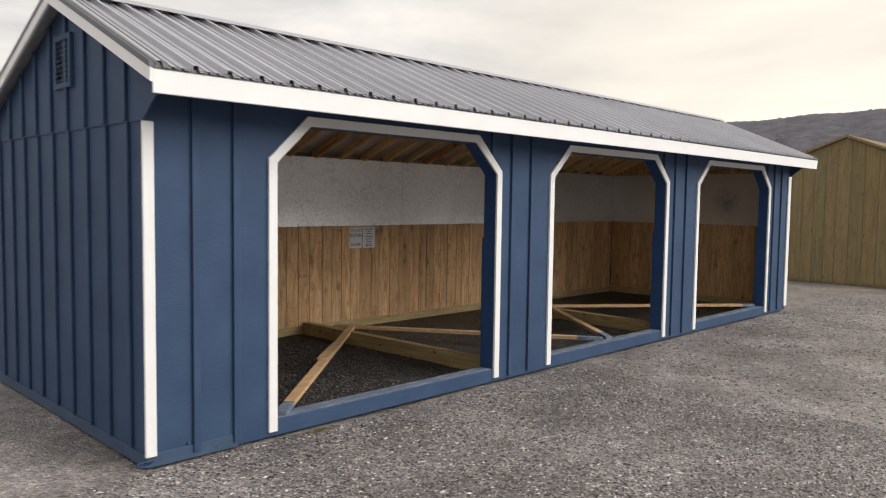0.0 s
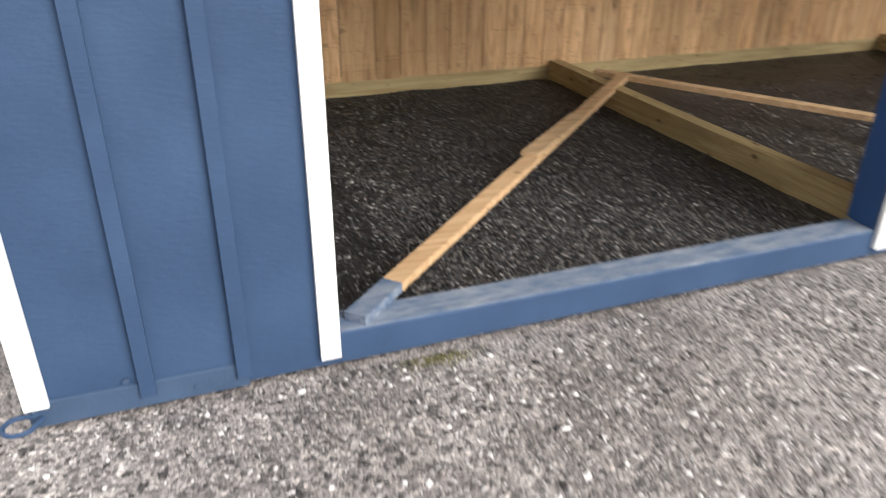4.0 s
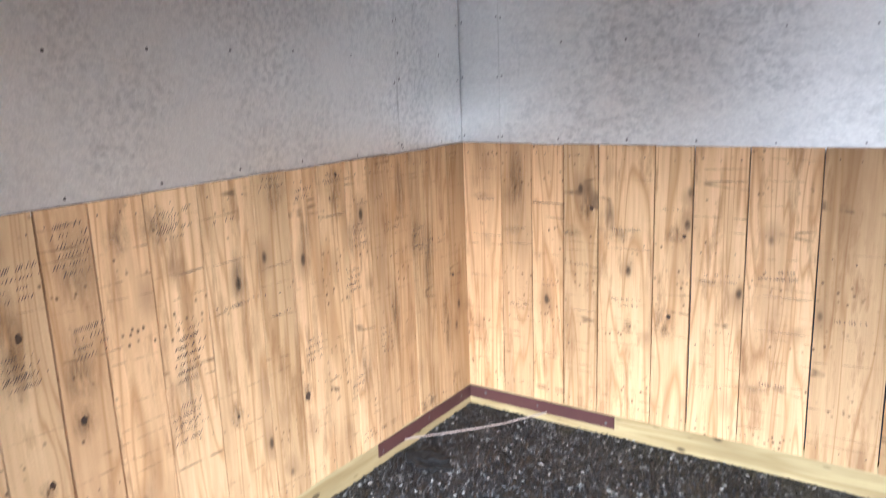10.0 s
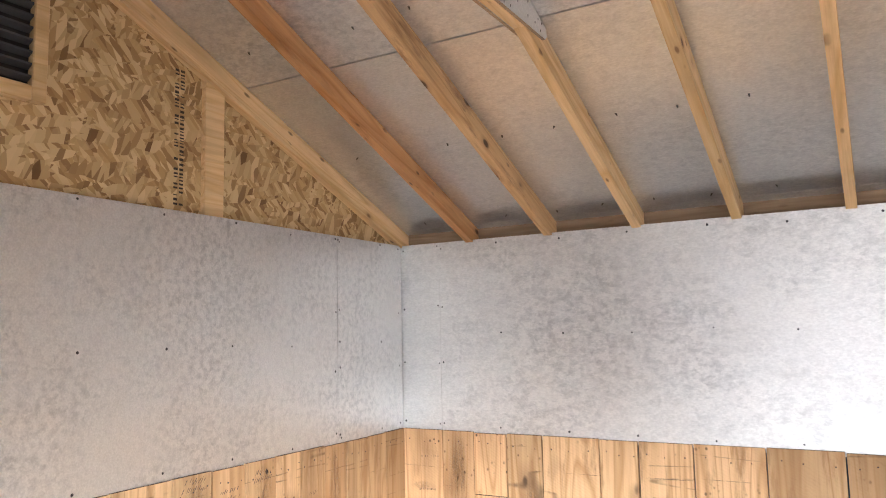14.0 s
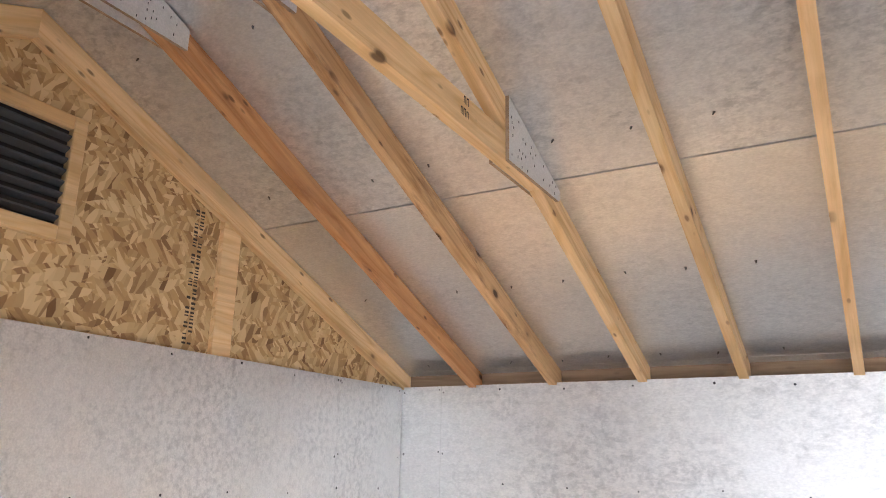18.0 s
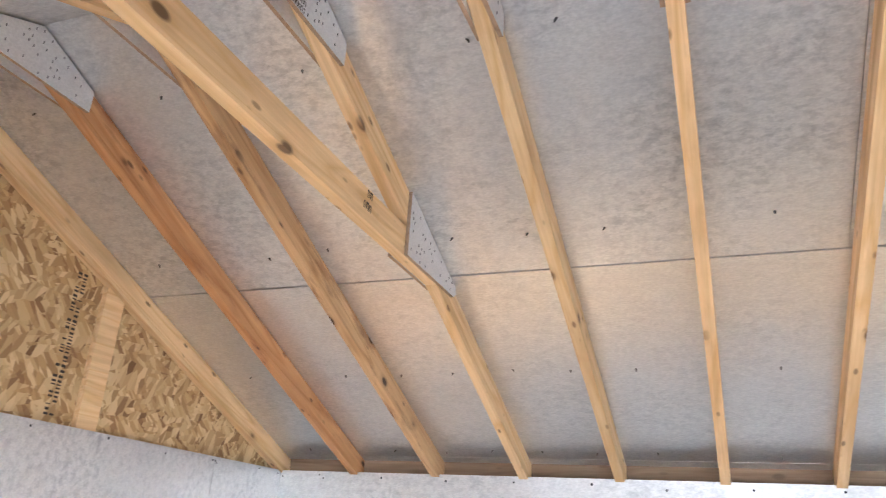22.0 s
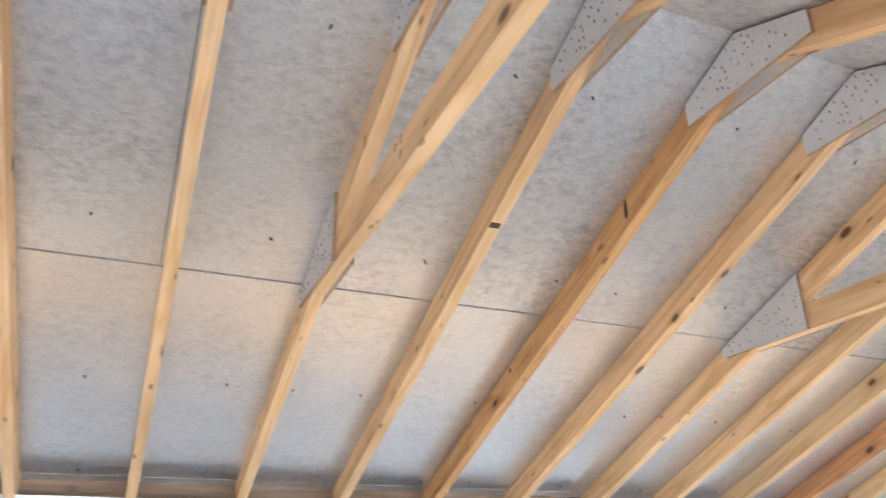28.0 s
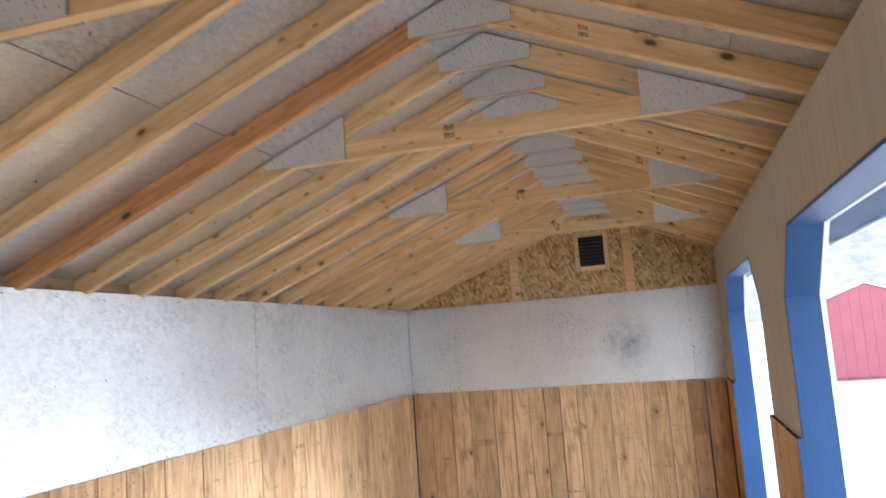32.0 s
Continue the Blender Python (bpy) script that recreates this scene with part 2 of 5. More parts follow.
RAFTER_FRONT = wood("pine_rafter_front", *PINE, TILT_F)
KNOTTY = wood("knotty_rafter", (0.68, 0.48, 0.25), (0.50, 0.31, 0.13), (0.13, 0.058, 0.02), 1, 1.0, 1.0, 0.0, 0.65, 0.2, TILT_B)
REDWOOD = wood("red_rafter", (0.63, 0.36, 0.155), (0.50, 0.245, 0.085), (0.14, 0.05, 0.018), 1, 1.0, 0.75, 0.0, 0.65, 0.2, TILT_B)
BROWNWOOD = wood("brown_rafter", (0.66, 0.42, 0.175), (0.52, 0.29, 0.095), (0.17, 0.07, 0.022), 1, 1.0, 0.9, 0.0, 0.65, 0.2, TILT_B)
TREATED = wood("treated_timber", (0.47, 0.385, 0.205), (0.37, 0.285, 0.135), (0.17, 0.115, 0.05), 0, 0.5, 0.3, 0.0, 0.75, 0.3)
TREATED_Y = wood("treated_timber_cross", (0.47, 0.385, 0.205), (0.37, 0.285, 0.135), (0.17, 0.115, 0.05), 1, 0.5, 0.3, 0.0, 0.75, 0.3)
TANWOOD = wood("weathered_tan_board", (0.25, 0.20, 0.10), (0.20, 0.155, 0.075), (0.10, 0.075, 0.038), 2, 0.4, 0.35, 0.0, 0.8, 0.35)
# plank tops: end grain, darkened further to draw the shadow line below the panels
SHADED_END = wood("shaded_end_grain", (0.115, 0.075, 0.045), (0.085, 0.052, 0.03), (0.04, 0.024, 0.014), 2, 0.3, 0.4, 0.0, 0.9, 0.3)
BRACE = wood("brace_timber", (0.62, 0.455, 0.28), (0.52, 0.36, 0.20), (0.25, 0.15, 0.07), 0, 0.4, 0.3, 0.0, 0.7, 0.3)

def foil(name, metal, rough, worn=0.5, smudge=None, dents=0.3):
    """Foil-faced strand board: pressed flakes under a dull metal skin, finely scuffed in patches."""
    m = Mat(name, rough[0], metal)
    v = m.mapping((1, 1, 1), False)
    flake = m.voronoi(m.mapping((1.0, 1.7, 2.0), False), 30)
    crumple = m.noise(m.mapping((0.55, 1.0, 1.0), False), 75, 5, 0.75, 0.5)
    cloud = m.noise(v, 1.6, 6, 0.65)
    scuff = m.ramp(m.noise(m.mapping((0.75, 1.1, 1.1), False), 38, 4, 0.66, 0.3), (0.42, (0, 0, 0)), (0.66, (worn,) * 3))
    patch = m.ramp(m.noise(v, 2.2, 4, 0.65), (0.36, (0.18,) * 3), (0.64, (1, 1, 1)))
    c = m.ramp(cloud, (0.3, (0.70, 0.692, 0.672)), (0.7, (0.78, 0.772, 0.752)))
    c = m.mix(m.mix(1.0, scuff, patch, "MULTIPLY"), c, (0.35, 0.354, 0.36))
    fine = m.ramp(m.noise(m.mapping((0.6, 1.2, 1.2), False), 130 if dents else 45, 3, 0.6), (0.35, (0.90,) * 3), (0.65, (1.05,) * 3))
    c = m.mix(1.0, c, fine, "MULTIPLY")
    if smudge:
        near = m.t.nodes.new("ShaderNodeVectorMath")
        near.operation = "DISTANCE"
        near.inputs[1].default_value = smudge
        m.link(v, near.inputs[0])
        spot = m.ramp(near.outputs["Value"], (0.05, (1, 1, 1)), (0.32, (0, 0, 0)))
        spot = m.mix(1.0, spot, m.ramp(m.noise(v, 7, 5, 0.7), (0.35, (0, 0, 0)), (0.65, (0.75,) * 3)), "MULTIPLY")
        c = m.mix(spot, c, (0.22, 0.22, 0.23))
    m.color(c)
    m.rough(m.ramp(m.noise(v, 12 if dents else 2.0, 6 if dents else 2, 0.6), (0.3, (rough[0],) * 3), (0.7, (rough[1],) * 3)))
    if dents:
        m.bump(m.mix(0.45, flake, crumple), dents, 0.003)
    return m.m


FOIL = foil("foil_faced_panel", 0.70, (0.39, 0.48), 0.6, None, 0.40)
FOIL_SMUDGED = foil("smudged_foil_panel", 0.70, (0.39, 0.48), 0.6, (10.912, 1.02, 1.84), 0.4)
FOIL_DECK = foil("foil_faced_decking", 0.80, (0.30, 0.36), 0.35, None, 0.025)
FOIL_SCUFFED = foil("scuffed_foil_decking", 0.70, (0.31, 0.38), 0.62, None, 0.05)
FOIL_PLATE = foil("foil_faced_plywood", 0.3, (0.42, 0.5), 0.08, None, 0.05)
JOINT_BLACK = Mat("black_joint_backing", 0.9).color((0.02, 0.02, 0.021)).m

m = Mat("grey_plywood", 0.8)
v = m.mapping((30, 30, 1.2), False)
m.color(m.ramp(m.noise(v, 1.0, 5), (0.3, (0.46, 0.40, 0.33)), (0.7, (0.56, 0.50, 0.42)))).bump(m.noise(v, 1.0, 4), 0.2, 0.002)
PLY = m.m
m = Mat("plywood_edge", 0.8)
m.color(m.ramp(m.noise(m.mapping((4, 4, 4)), 20, 3), (0.3, (0.30, 0.20, 0.12)), (0.7, (0.42, 0.30, 0.19))))
PLY_EDGE = m.m


def osb():
    m = Mat("oriented_strand_board", 0.6)
    c = None
    parts_ = []
    for turn_, sc in ((0.35, 14), (-0.75, 17), (1.35, 13)):
        mp = m.t.nodes.new("ShaderNodeMapping")
        mp.inputs["Rotation"].default_value = (turn_, 0, 0)
        st = m.t.nodes.new("ShaderNodeMapping")
        st.inputs["Scale"].default_value = (1, 3.6, 1.0)
        m.link(m.coord, mp.inputs["Vector"])
        m.link(mp.outputs[0], st.inputs["Vector"])
        parts_.append(m.voronoi(st.outputs[0], sc, "F1", "Color"))
    a = m.ramp(parts_[0], (0.1, (0.20, 0.10, 0.035)), (0.35, (0.46, 0.29, 0.12)), (0.8, (0.72, 0.53, 0.27)))
    b = m.ramp(parts_[1], (0.1, (0.29, 0.155, 0.058)), (0.5, (0.54, 0.345, 0.14)), (0.9, (0.75, 0.57, 0.30)))
    c = m.mix(m.ramp(parts_[2], (0.45, (0, 0, 0)), (0.55, (1, 1, 1))), a, b)
    m.color(c)
    m.bump(m.mix(0.5, parts_[0], parts_[1]), 0.3, 0.003)
    return m.m


OSB = osb()


def gravel(name, tones, stone=55.0, big=16.0):
    m = Mat(name, 0.40)
    v = m.mapping((1, 1, 1), False)
    col = m.voronoi(v, stone)
    edge = m.voronoi(v, stone, "F1", "Distance")
    col2 = m.voronoi(v, big)
    base = m.ramp(m.noise(v, 1.1, 6, 0.6), (0.3, tones[0]), (0.72, tones[1]))
    base = m.mix(1.0, base, m.ramp(m.noise(m.mapping((1.0, 1.0, 1.0), False), 0.55, 5, 0.62), (0.35, (0.84, 0.825, 0.81)), (0.65, (1.08, 1.08, 1.08))), "MULTIPLY")
    sep = m.t.nodes.new("ShaderNodeSeparateColor")
    m.link(col, sep.inputs[0])
    c = m.mix(1.0, base, m.ramp(sep.outputs[0], (0.0, (0.45,) * 3), (0.6, (1.0,) * 3), (0.93, (1.25, 1.23, 1.2)), (1.0, (1.8, 1.76, 1.7))), "MULTIPLY")
    sep2 = m.t.nodes.new("ShaderNodeSeparateColor")
    m.link(col2, sep2.inputs[0])
    c = m.mix(1.0, c, m.ramp(sep2.outputs[1], (0.0, (0.75,) * 3), (1.0, (1.2,) * 3)), "MULTIPLY")
    m.color(c)
    m.bump(m.ramp(edge, (0.0, (1,) * 3), (0.6, (0,) * 3)), 0.9, 0.012)
    return m.m


GRAVEL = gravel("grey_gravel", ((0.19, 0.170, 0.161), (0.44, 0.402, 0.386)), 58)
# floor gravel inside the shed, far darker than the yard's
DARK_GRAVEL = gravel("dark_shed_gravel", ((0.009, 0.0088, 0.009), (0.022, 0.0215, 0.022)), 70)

m = Mat("grey_roof_metal", 0.34, 0.55)
v = m.mapping((1, 1, 1), False)
m.color(m.ramp(m.noise(v, 0.8, 5), (0.3, (0.43, 0.43, 0.465)), (0.7, (0.53, 0.53, 0.565))))
m.rough(m.ramp(m.noise(v, 6, 5), (0.3, (0.31,) * 3), (0.7, (0.38,) * 3)))
ROOF = m.m
DARK_METAL = Mat("dark_grey_flashing", 0.45, 0.6).color((0.10, 0.105, 0.11)).m
RUST = paint("rust_red_steel", (0.105, 0.045, 0.04), (0.075, 0.032, 0.030), 0.5)
BLACK = Mat("black_louver", 0.6).color((0.012, 0.013, 0.016)).m
STEEL = Mat("zinc_screw", 0.4, 0.6).color((0.13, 0.125, 0.12)).m
ROPE = Mat("pale_twine", 0.8).color((0.42, 0.34, 0.30)).m
PAPER = Mat("white_paper", 0.7).color((0.72, 0.73, 0.76)).m
INK = Mat("black_ink", 0.7).color((0.03, 0.03, 0.035)).m
RED_SIDING = paint("red_siding", (0.20, 0.055, 0.070), (0.17, 0.046, 0.060), 0.5)
PALE_ROOF = Mat("pale_roof", 0.5).color((0.6, 0.6, 0.6)).m
# distance haze is mixed into the hill's mauve-grey colours
m = Mat("hazy_wooded_hill", 1.0)
v = m.mapping((1, 1, 1), False)
m.color(m.mix(m.ramp(m.noise(v, 0.06, 8, 0.75), (0.4, (0, 0, 0)), (0.6, (1, 1, 1))), (0.072, 0.070, 0.082), (0.125, 0.116, 0.132)))
HILL = m.m


# ---- building blocks ----
def box(bm, x0, x1, y0, y1, z0, z1, bevel=0.0):
    vs = [bm.verts.new((x, y, z)) for x in (x0, x1) for y in (y0, y1) for z in (z0, z1)]
    faces = [bm.faces.new([vs[i] for i in q]) for q in ((0, 1, 3, 2), (4, 6, 7, 5), (0, 4, 5, 1), (2, 3, 7, 6), (0, 2, 6, 4), (1, 5, 7, 3))]
    if bevel:
        edges = {e for f in faces for e in f.edges}
        bmesh.ops.bevel(bm, geom=list(edges), offset=bevel, segments=1, affect="EDGES")
    return bm


def prism(bm, outline, axis, a, b):
    """A flat outline (two coordinates a point) pushed along one axis from a to b."""
    def at(p, q):
        c = list(p)
        c.insert("xyz".index(axis), q)
        return bm.verts.new(c)
    low, high = [at(p, a) for p in outline], [at(p, b) for p in outline]
    fs = [bm.faces.new(low), bm.faces.new(high[::-1])]
    for i in range(len(low)):
        j = (i + 1) % len(low)
        fs.append(bm.faces.new((low[j], low[i], high[i], high[j])))
    bmesh.ops.recalc_face_normals(bm, faces=fs)
    return bm


def bar(bm, a, b, width, height, up=(0, 0, 1)):
    """A timber from a to b (centre line), width across, height along up."""
    a, b = Vector(a), Vector(b)
    d = (b - a).normalized()
    side = d.cross(Vector(up)).normalized()
    top = side.cross(d).normalized()
    ring = []
    for p in (a, b):
        ring.append([bm.verts.new(p + side * (sx * width / 2) + top * (sz * height / 2)) for sx, sz in ((-1, -1), (1, -1), (1, 1), (-1, 1))])
    fs = [bm.faces.new(ring[0]), bm.faces.new(ring[1][::-1])]
    for i in range(4):
        j = (i + 1) % 4
        fs.append(bm.faces.new((ring[0][j], ring[0][i], ring[1][i], ring[1][j])))
    bmesh.ops.recalc_face_normals(bm, faces=fs)
    return bm


def tube(bm, points, radius, sides=8):
    """A round rod along a line of points."""
    rings = []
    pts = [Vector(p) for p in points]
    for i, p in enumerate(pts):
        d = (pts[min(i + 1, len(pts) - 1)] - pts[max(i - 1, 0)]).normalized()
        u = d.cross(Vector((0, 0, 1)) if abs(d.z) < 0.9 else Vector((1, 0, 0))).normalized()
        w = d.cross(u)
        rings.append([bm.verts.new(p + radius * (math.cos(k * math.tau / sides) * u + math.sin(k * math.tau / sides) * w)) for k in range(sides)])
    for r, s in zip(rings, rings[1:]):
        for k in range(sides):
            bm.faces.new((r[k], r[(k + 1) % sides], s[(k + 1) % sides], s[k]))
    bm.faces.new(rings[0][::-1])
    bm.faces.new(rings[-1])
    return bm


def mesh_of(name, bm, material):
    me = bpy.data.meshes.new(name)
    bm.normal_update()
    bm.to_mesh(me)
    bm.free()
    me.materials.append(material)
    return me


def part(name, bm, material, parent=None, label="", at=None):
    """One mesh object under a thing, from a bmesh or a mesh."""
    ob = new(name, bm if isinstance(bm, bpy.types.Mesh) else mesh_of(name, bm, material))
    if parent:
        ob.parent = parent
    if at:
        ob.location = at
    return tagged(ob, label) if label else ob


def bare_edges(ob, material):
    """Another material on the narrow sides of a board that lies across x."""
    ob.data.materials.append(material)
    for face in ob.data.polygons:
        face.material_index = 0 if abs(face.normal.x) > 0.5 else 1


def thing(name, label, category, group="", kind="", at=(0, 0, 0)):
    ob = new(name)
    ob.location = at
    ob.empty_display_size = 0.1
    return tagged(ob, label, category, group, kind)


def B():
    return bmesh.new()


# ---- plan ----
X0, X1 = -0.090, 10.98           # outer faces of the gable walls
IX0, IX1 = 0.052, 10.90         # faces of the inner planks, left and right
IY0, IY1 = 0.132, 3.35          # faces of the inner planks, front and back
YF, YB = -0.03, 3.47            # outer faces of the front and back walls
PLANK_TOP, PLANK_LOW = 1.427, 0.128
PANEL_TOP = 2.333
RIDGE_Y, RIDGE_Z = 1.258, 3.270  # underside of the roof deck at the ridge
SLOPE_F, SLOPE_B = 0.434, 0.4045
EAVE_F, EAVE_B = -0.42, 3.78
RAKE0, RAKE1 = -0.21, 11.02
STEP = 0.4064                   # rafters, centre to centre
TRUSS0 = 0.0275                 # the first rafter
OPENINGS = ((0.890, 3.353), (4.287, 6.704), (7.640, 10.068))
KNEE, HEAD, CUT = 2.045, 2.328, 0.296


def deck(y):
    return RIDGE_Z - (SLOPE_F * (RIDGE_Y - y) if y < RIDGE_Y else SLOPE_B * (y - RIDGE_Y))


def under(y):
    """Underside of the rafters."""
    return deck(y) - 0.097


# ---- ground and distance ----
def ground_sheet():
    bm = B()
    xs = sorted({-2500, -600, -150, -40, -15, *np.arange(-6, 18.1, 0.5), 25, 40, 80, 200, 600, 2500})
    ys = sorted({-2500, -600, -150, -40, -15, *np.arange(-8, 7.1, 0.5), 12, 25, 60, 200, 600, 2500})
    grid = [[bm.verts.new((x, y, 0.012 * noise.noise((x * 0.7, y * 0.7, 0)) - 0.012 if max(abs(x - 6), abs(y)) < 12 else -0.012)) for y in ys] for x in xs]
    for i in range(len(xs) - 1):
        for j in range(len(ys) - 1):
            bm.faces.new((grid[i][j], grid[i + 1][j], grid[i + 1][j + 1], grid[i][j + 1]))
    part("ground", bm, GRAVEL)


ground_sheet()
tagged(bpy.data.objects["ground"], "grey crushed gravel yard around the sheds", "ground", kind="structure")
bm = B()
n = 40
grid = [[bm.verts.new((IX0 + (IX1 - IX0) * i / 80, IY0 - 0.1 + (IY1 - IY0 + 0.1) * j / n, 0.012 + 0.012 * noise.noise((i * 0.4, j * 0.4, 3)))) for j in range(n + 1)] for i in range(81)]
for i in range(80):
    for j in range(n):
        bm.faces.new((grid[i][j], grid[i + 1][j], grid[i + 1][j + 1], grid[i][j + 1]))
tagged(part("floor", bm, DARK_GRAVEL), "dark gravel floor inside the shed", "floor", kind="structure")


def hills():
    bm = B()
    rows = []
    for k in range(5):
        row = []
        for i in range(1601):
            q = i * 0.15 - 120
            a = radians(q)
            r = 620 + 90 * k
            ridge = min(150, 129 - 1.15 * q) + 5 * noise.noise((q * 0.05, 2, 0)) + 2.5 * noise.noise((q * 0.3, 0, 1))
            if k == 4:
                ridge += 1.3 * noise.noise((q * 4.0, 7, 1)) + 1.6 * abs(noise.noise((q * 1.7, 3, 2)))
            h = ridge * (0.0, 0.3, 0.62, 0.9, 1.0)[k] * (1 + (0.12 if k < 3 else 0.0) * noise.noise((q * 0.12, k * 0.7, 5)))
            row.append(bm.verts.new((r * math.cos(a), r * math.sin(a), h if k else -1)))
        rows.append(row)
    for a, b in zip(rows, rows[1:]):
        for i in range(1600):
            bm.faces.new((a[i], a[i + 1], b[i + 1], b[i]))
    bmesh.ops.recalc_face_normals(bm, faces=bm.faces)
    tagged(part("backdrop", bm, HILL), "long bare wooded ridge behind the yard", "hill", kind="structure")


hills()


# ---- front wall ----
def opening_outline(a, b, grow):
    """Outline of an opening, widened by grow: up the one side and down the other."""
    g = grow * math.tan(radians(22.5))
    return [(a - grow, KNEE + g), (a + CUT - g, HEAD + grow), (b - CUT + g, HEAD + grow), (b + grow, KNEE + g)]


wall_front = thing("wall_front", "blue board and batten front wall with three white-trimmed openings", "wall", kind="structure")
FRONT_TOP = 2.50
edges = [X0, *[e for o in OPENINGS for e in o], X1]
for i in range(0, len(edges), 2):
    bm = B()
    box(bm, edges[i], edges[i + 1], YF, YF + 0.016, 0.03, FRONT_TOP)
    part("siding_panel", bm, BLUE, wall_front)
    bm = B()
    box(bm, edges[i] + (0 if i else 0.02), edges[i + 1] - (0 if i < 6 else 0.02), YF + 0.016, 0.10, 0.142, under(0.1) - 0.02)
    part("pier_frame", bm, BLUE_JAMB, wall_front)
for a, b in OPENINGS:
    for name, y0, y1, top, mat in (("header_siding", YF, YF + 0.016, FRONT_TOP, BLUE), ("header_frame", YF + 0.016, 0.10, under(0.1) - 0.02, BLUE_JAMB)):
        bm = B()
        prism(bm, [(a, KNEE), (a, top), (b, top), (b, KNEE), (b - CUT, HEAD), (a + CUT, HEAD)], "y", y0, y1)
        part(name, bm, mat, wall_front)
    lip, edge_ = opening_outline(a, b, 0.0), opening_outline(a, b, 0.0125)
    top = under(0.11) - 0.004
    bm = B()
    prism(bm, [edge_[0], (edge_[0][0], top), (edge_[3][0], top), edge_[3], edge_[2], edge_[1]], "y", 0.10, 0.112)
    part("header_lining", bm, PLY, wall_front)
    for k in range(3):
        bm = B()
        prism(bm, [lip[k], lip[k + 1], edge_[k + 1], edge_[k]], "y", 0.1005, 0.1135)
        part("jamb_strip", bm, BLUE_JAMB, wall_front)
    # white trim round the opening
    inner, outer = opening_outline(a, b, 0.004), opening_outline(a, b, 0.074)
    low = 0.055
    inner, outer = [(a - 0.004, low), *inner, (b + 0.004, low)], [(a - 0.074, low), *outer, (b + 0.074, low)]
    for k in range(5):
        bm = B()
        prism(bm, [inner[k], inner[k + 1], outer[k + 1], outer[k]], "y", YF - 0.022, YF - 0.001)
        part("opening_trim", bm, WHITE, wall_front, "white painted trim board")


def batten(parent, x, z0, z1, axis="x"):
    bm = B()
    if axis == "x":
        box(bm, x - 0.025, x + 0.025, YF - 0.024, YF - 0.001, z0, z1, 0.002)
    else:
        box(bm, X0 - 0.014, X0 - 0.001, x - 0.021, x + 0.021, z0, z1, 0.004)
    part("batten", bm, BLUE, parent)


for k in range(36):
    x = 0.250 + 0.3048 * k
    if any(a - 0.1 < x < b + 0.1 for a, b in OPENINGS) or x > X1 - 0.12:
        over = [(a, b) for a, b in OPENINGS if a - 0.1 < x < b + 0.1]
        if not over:
            continue
        a, b = over[0]
        if a - 0.03 < x < a + 0.2 or b - 0.2 < x < b + 0.03:
            lo = HEAD + 0.09 - max(0.0, (a + CUT - x) if x < a + 1 else (x - b + CUT)) * 0.95 + 0.03
            batten(wall_front, x, min(lo, FRONT_TOP - 0.05), FRONT_TOP)
        continue
    batten(wall_front, x, 0.05, FRONT_TOP)
for x0, x1, name in ((X0 - 0.020, X0 + 0.054, "corner_trim"), (X1 - 0.095, X1 + 0.018, "corner_trim")):
    bm = B()
    box(bm, x0, x1, YF - 0.024, YF - 0.002, 0.082, 2.266, 0.003)
    part(name, bm, WHITE, wall_front, "white corner board")
for a, b in OPENINGS:
    for x0, x1 in ((a - 0.012, a + 0.0005), (b - 0.0005, b + 0.012)):
        for y1, z0, z1 in ((0.1345, 0.146, 1.430), (0.1135, 1.431, KNEE)):
            bm = B()
            box(bm, x0, x1, 0.1005, y1, z0, z1, 0.001)
            part("jamb_strip", bm, BLUE_JAMB, wall_front)
# inner lining of the piers
for i in range(0, len(edges), 2):
    bm = B()
    x0, x1 = max(edges[i] + 0.013, IX0 - 0.02), min(edges[i + 1] - 0.013, IX1 + 0.02)
    box(bm, x0, x1, 0.10, 0.112, 0.14, under(0.11) - 0.004)
    part("lining_panel", bm, PLY, wall_front)
bm = B()
box(bm, X0 + 0.002, X1 - 0.002, YF + 0.002, 0.115, 0.012, 0.14, 0.006)
part("sill_beam", bm, BLUE, wall_front, "blue painted timber sill beam")
m = Mat("scuffed_blue_skid", 0.68)
v = m.mapping((1, 1, 1), False)
c = m.ramp(m.noise(v, 5.0, 6, 0.65), (0.3, (0.030, 0.058, 0.11)), (0.7, (0.046, 0.082, 0.15)))
c = m.mix(m.ramp(m.noise(v, 26, 5, 0.7), (0.58, (0, 0, 0)), (0.72, (0.5, 0.5, 0.5))), c, (0.10, 0.115, 0.14))
SKID = m.color(c).bump(m.noise(v, 60, 4, 0.6), 0.4, 0.004).m
bm = B()
box(bm, X0 - 0.004, 0.568, YF - 0.009, YF + 0.0015, 0.006, 0.098, 0.003)
part("skid_board", bm, SKID, wall_front, "scuffed blue skid board at the corner")
bm = B()
box(bm, X0 - 0.0135, X0 - 0.001, YF - 0.004, YB, 0.006, 0.092, 0.003)
part("skid_board", bm, SKID, wall_front, "scuffed blue skid board at the corner")
m = Mat("worn_blue_paint", 0.7)
WORN_BLUE = m.m
m.color(m.ramp(m.noise(m.mapping((3, 14, 14), False), 2.0, 7, 0.7), (0.38, (0.075, 0.12, 0.20)), (0.60, (0.22, 0.25, 0.30)), (0.75, (0.42, 0.43, 0.44)))).bump(m.noise(m.mapping((8, 60, 60), False), 1.0, 4), 0.4, 0.003)
for a, b in OPENINGS:
    bm = B()
    box(bm, a + 0.002, b - 0.002, YF + 0.006, 0.112, 0.1405, 0.1445, 0.0015)
    part("worn_sill_top", bm, m.m, wall_front, "sill top with the blue paint worn off")


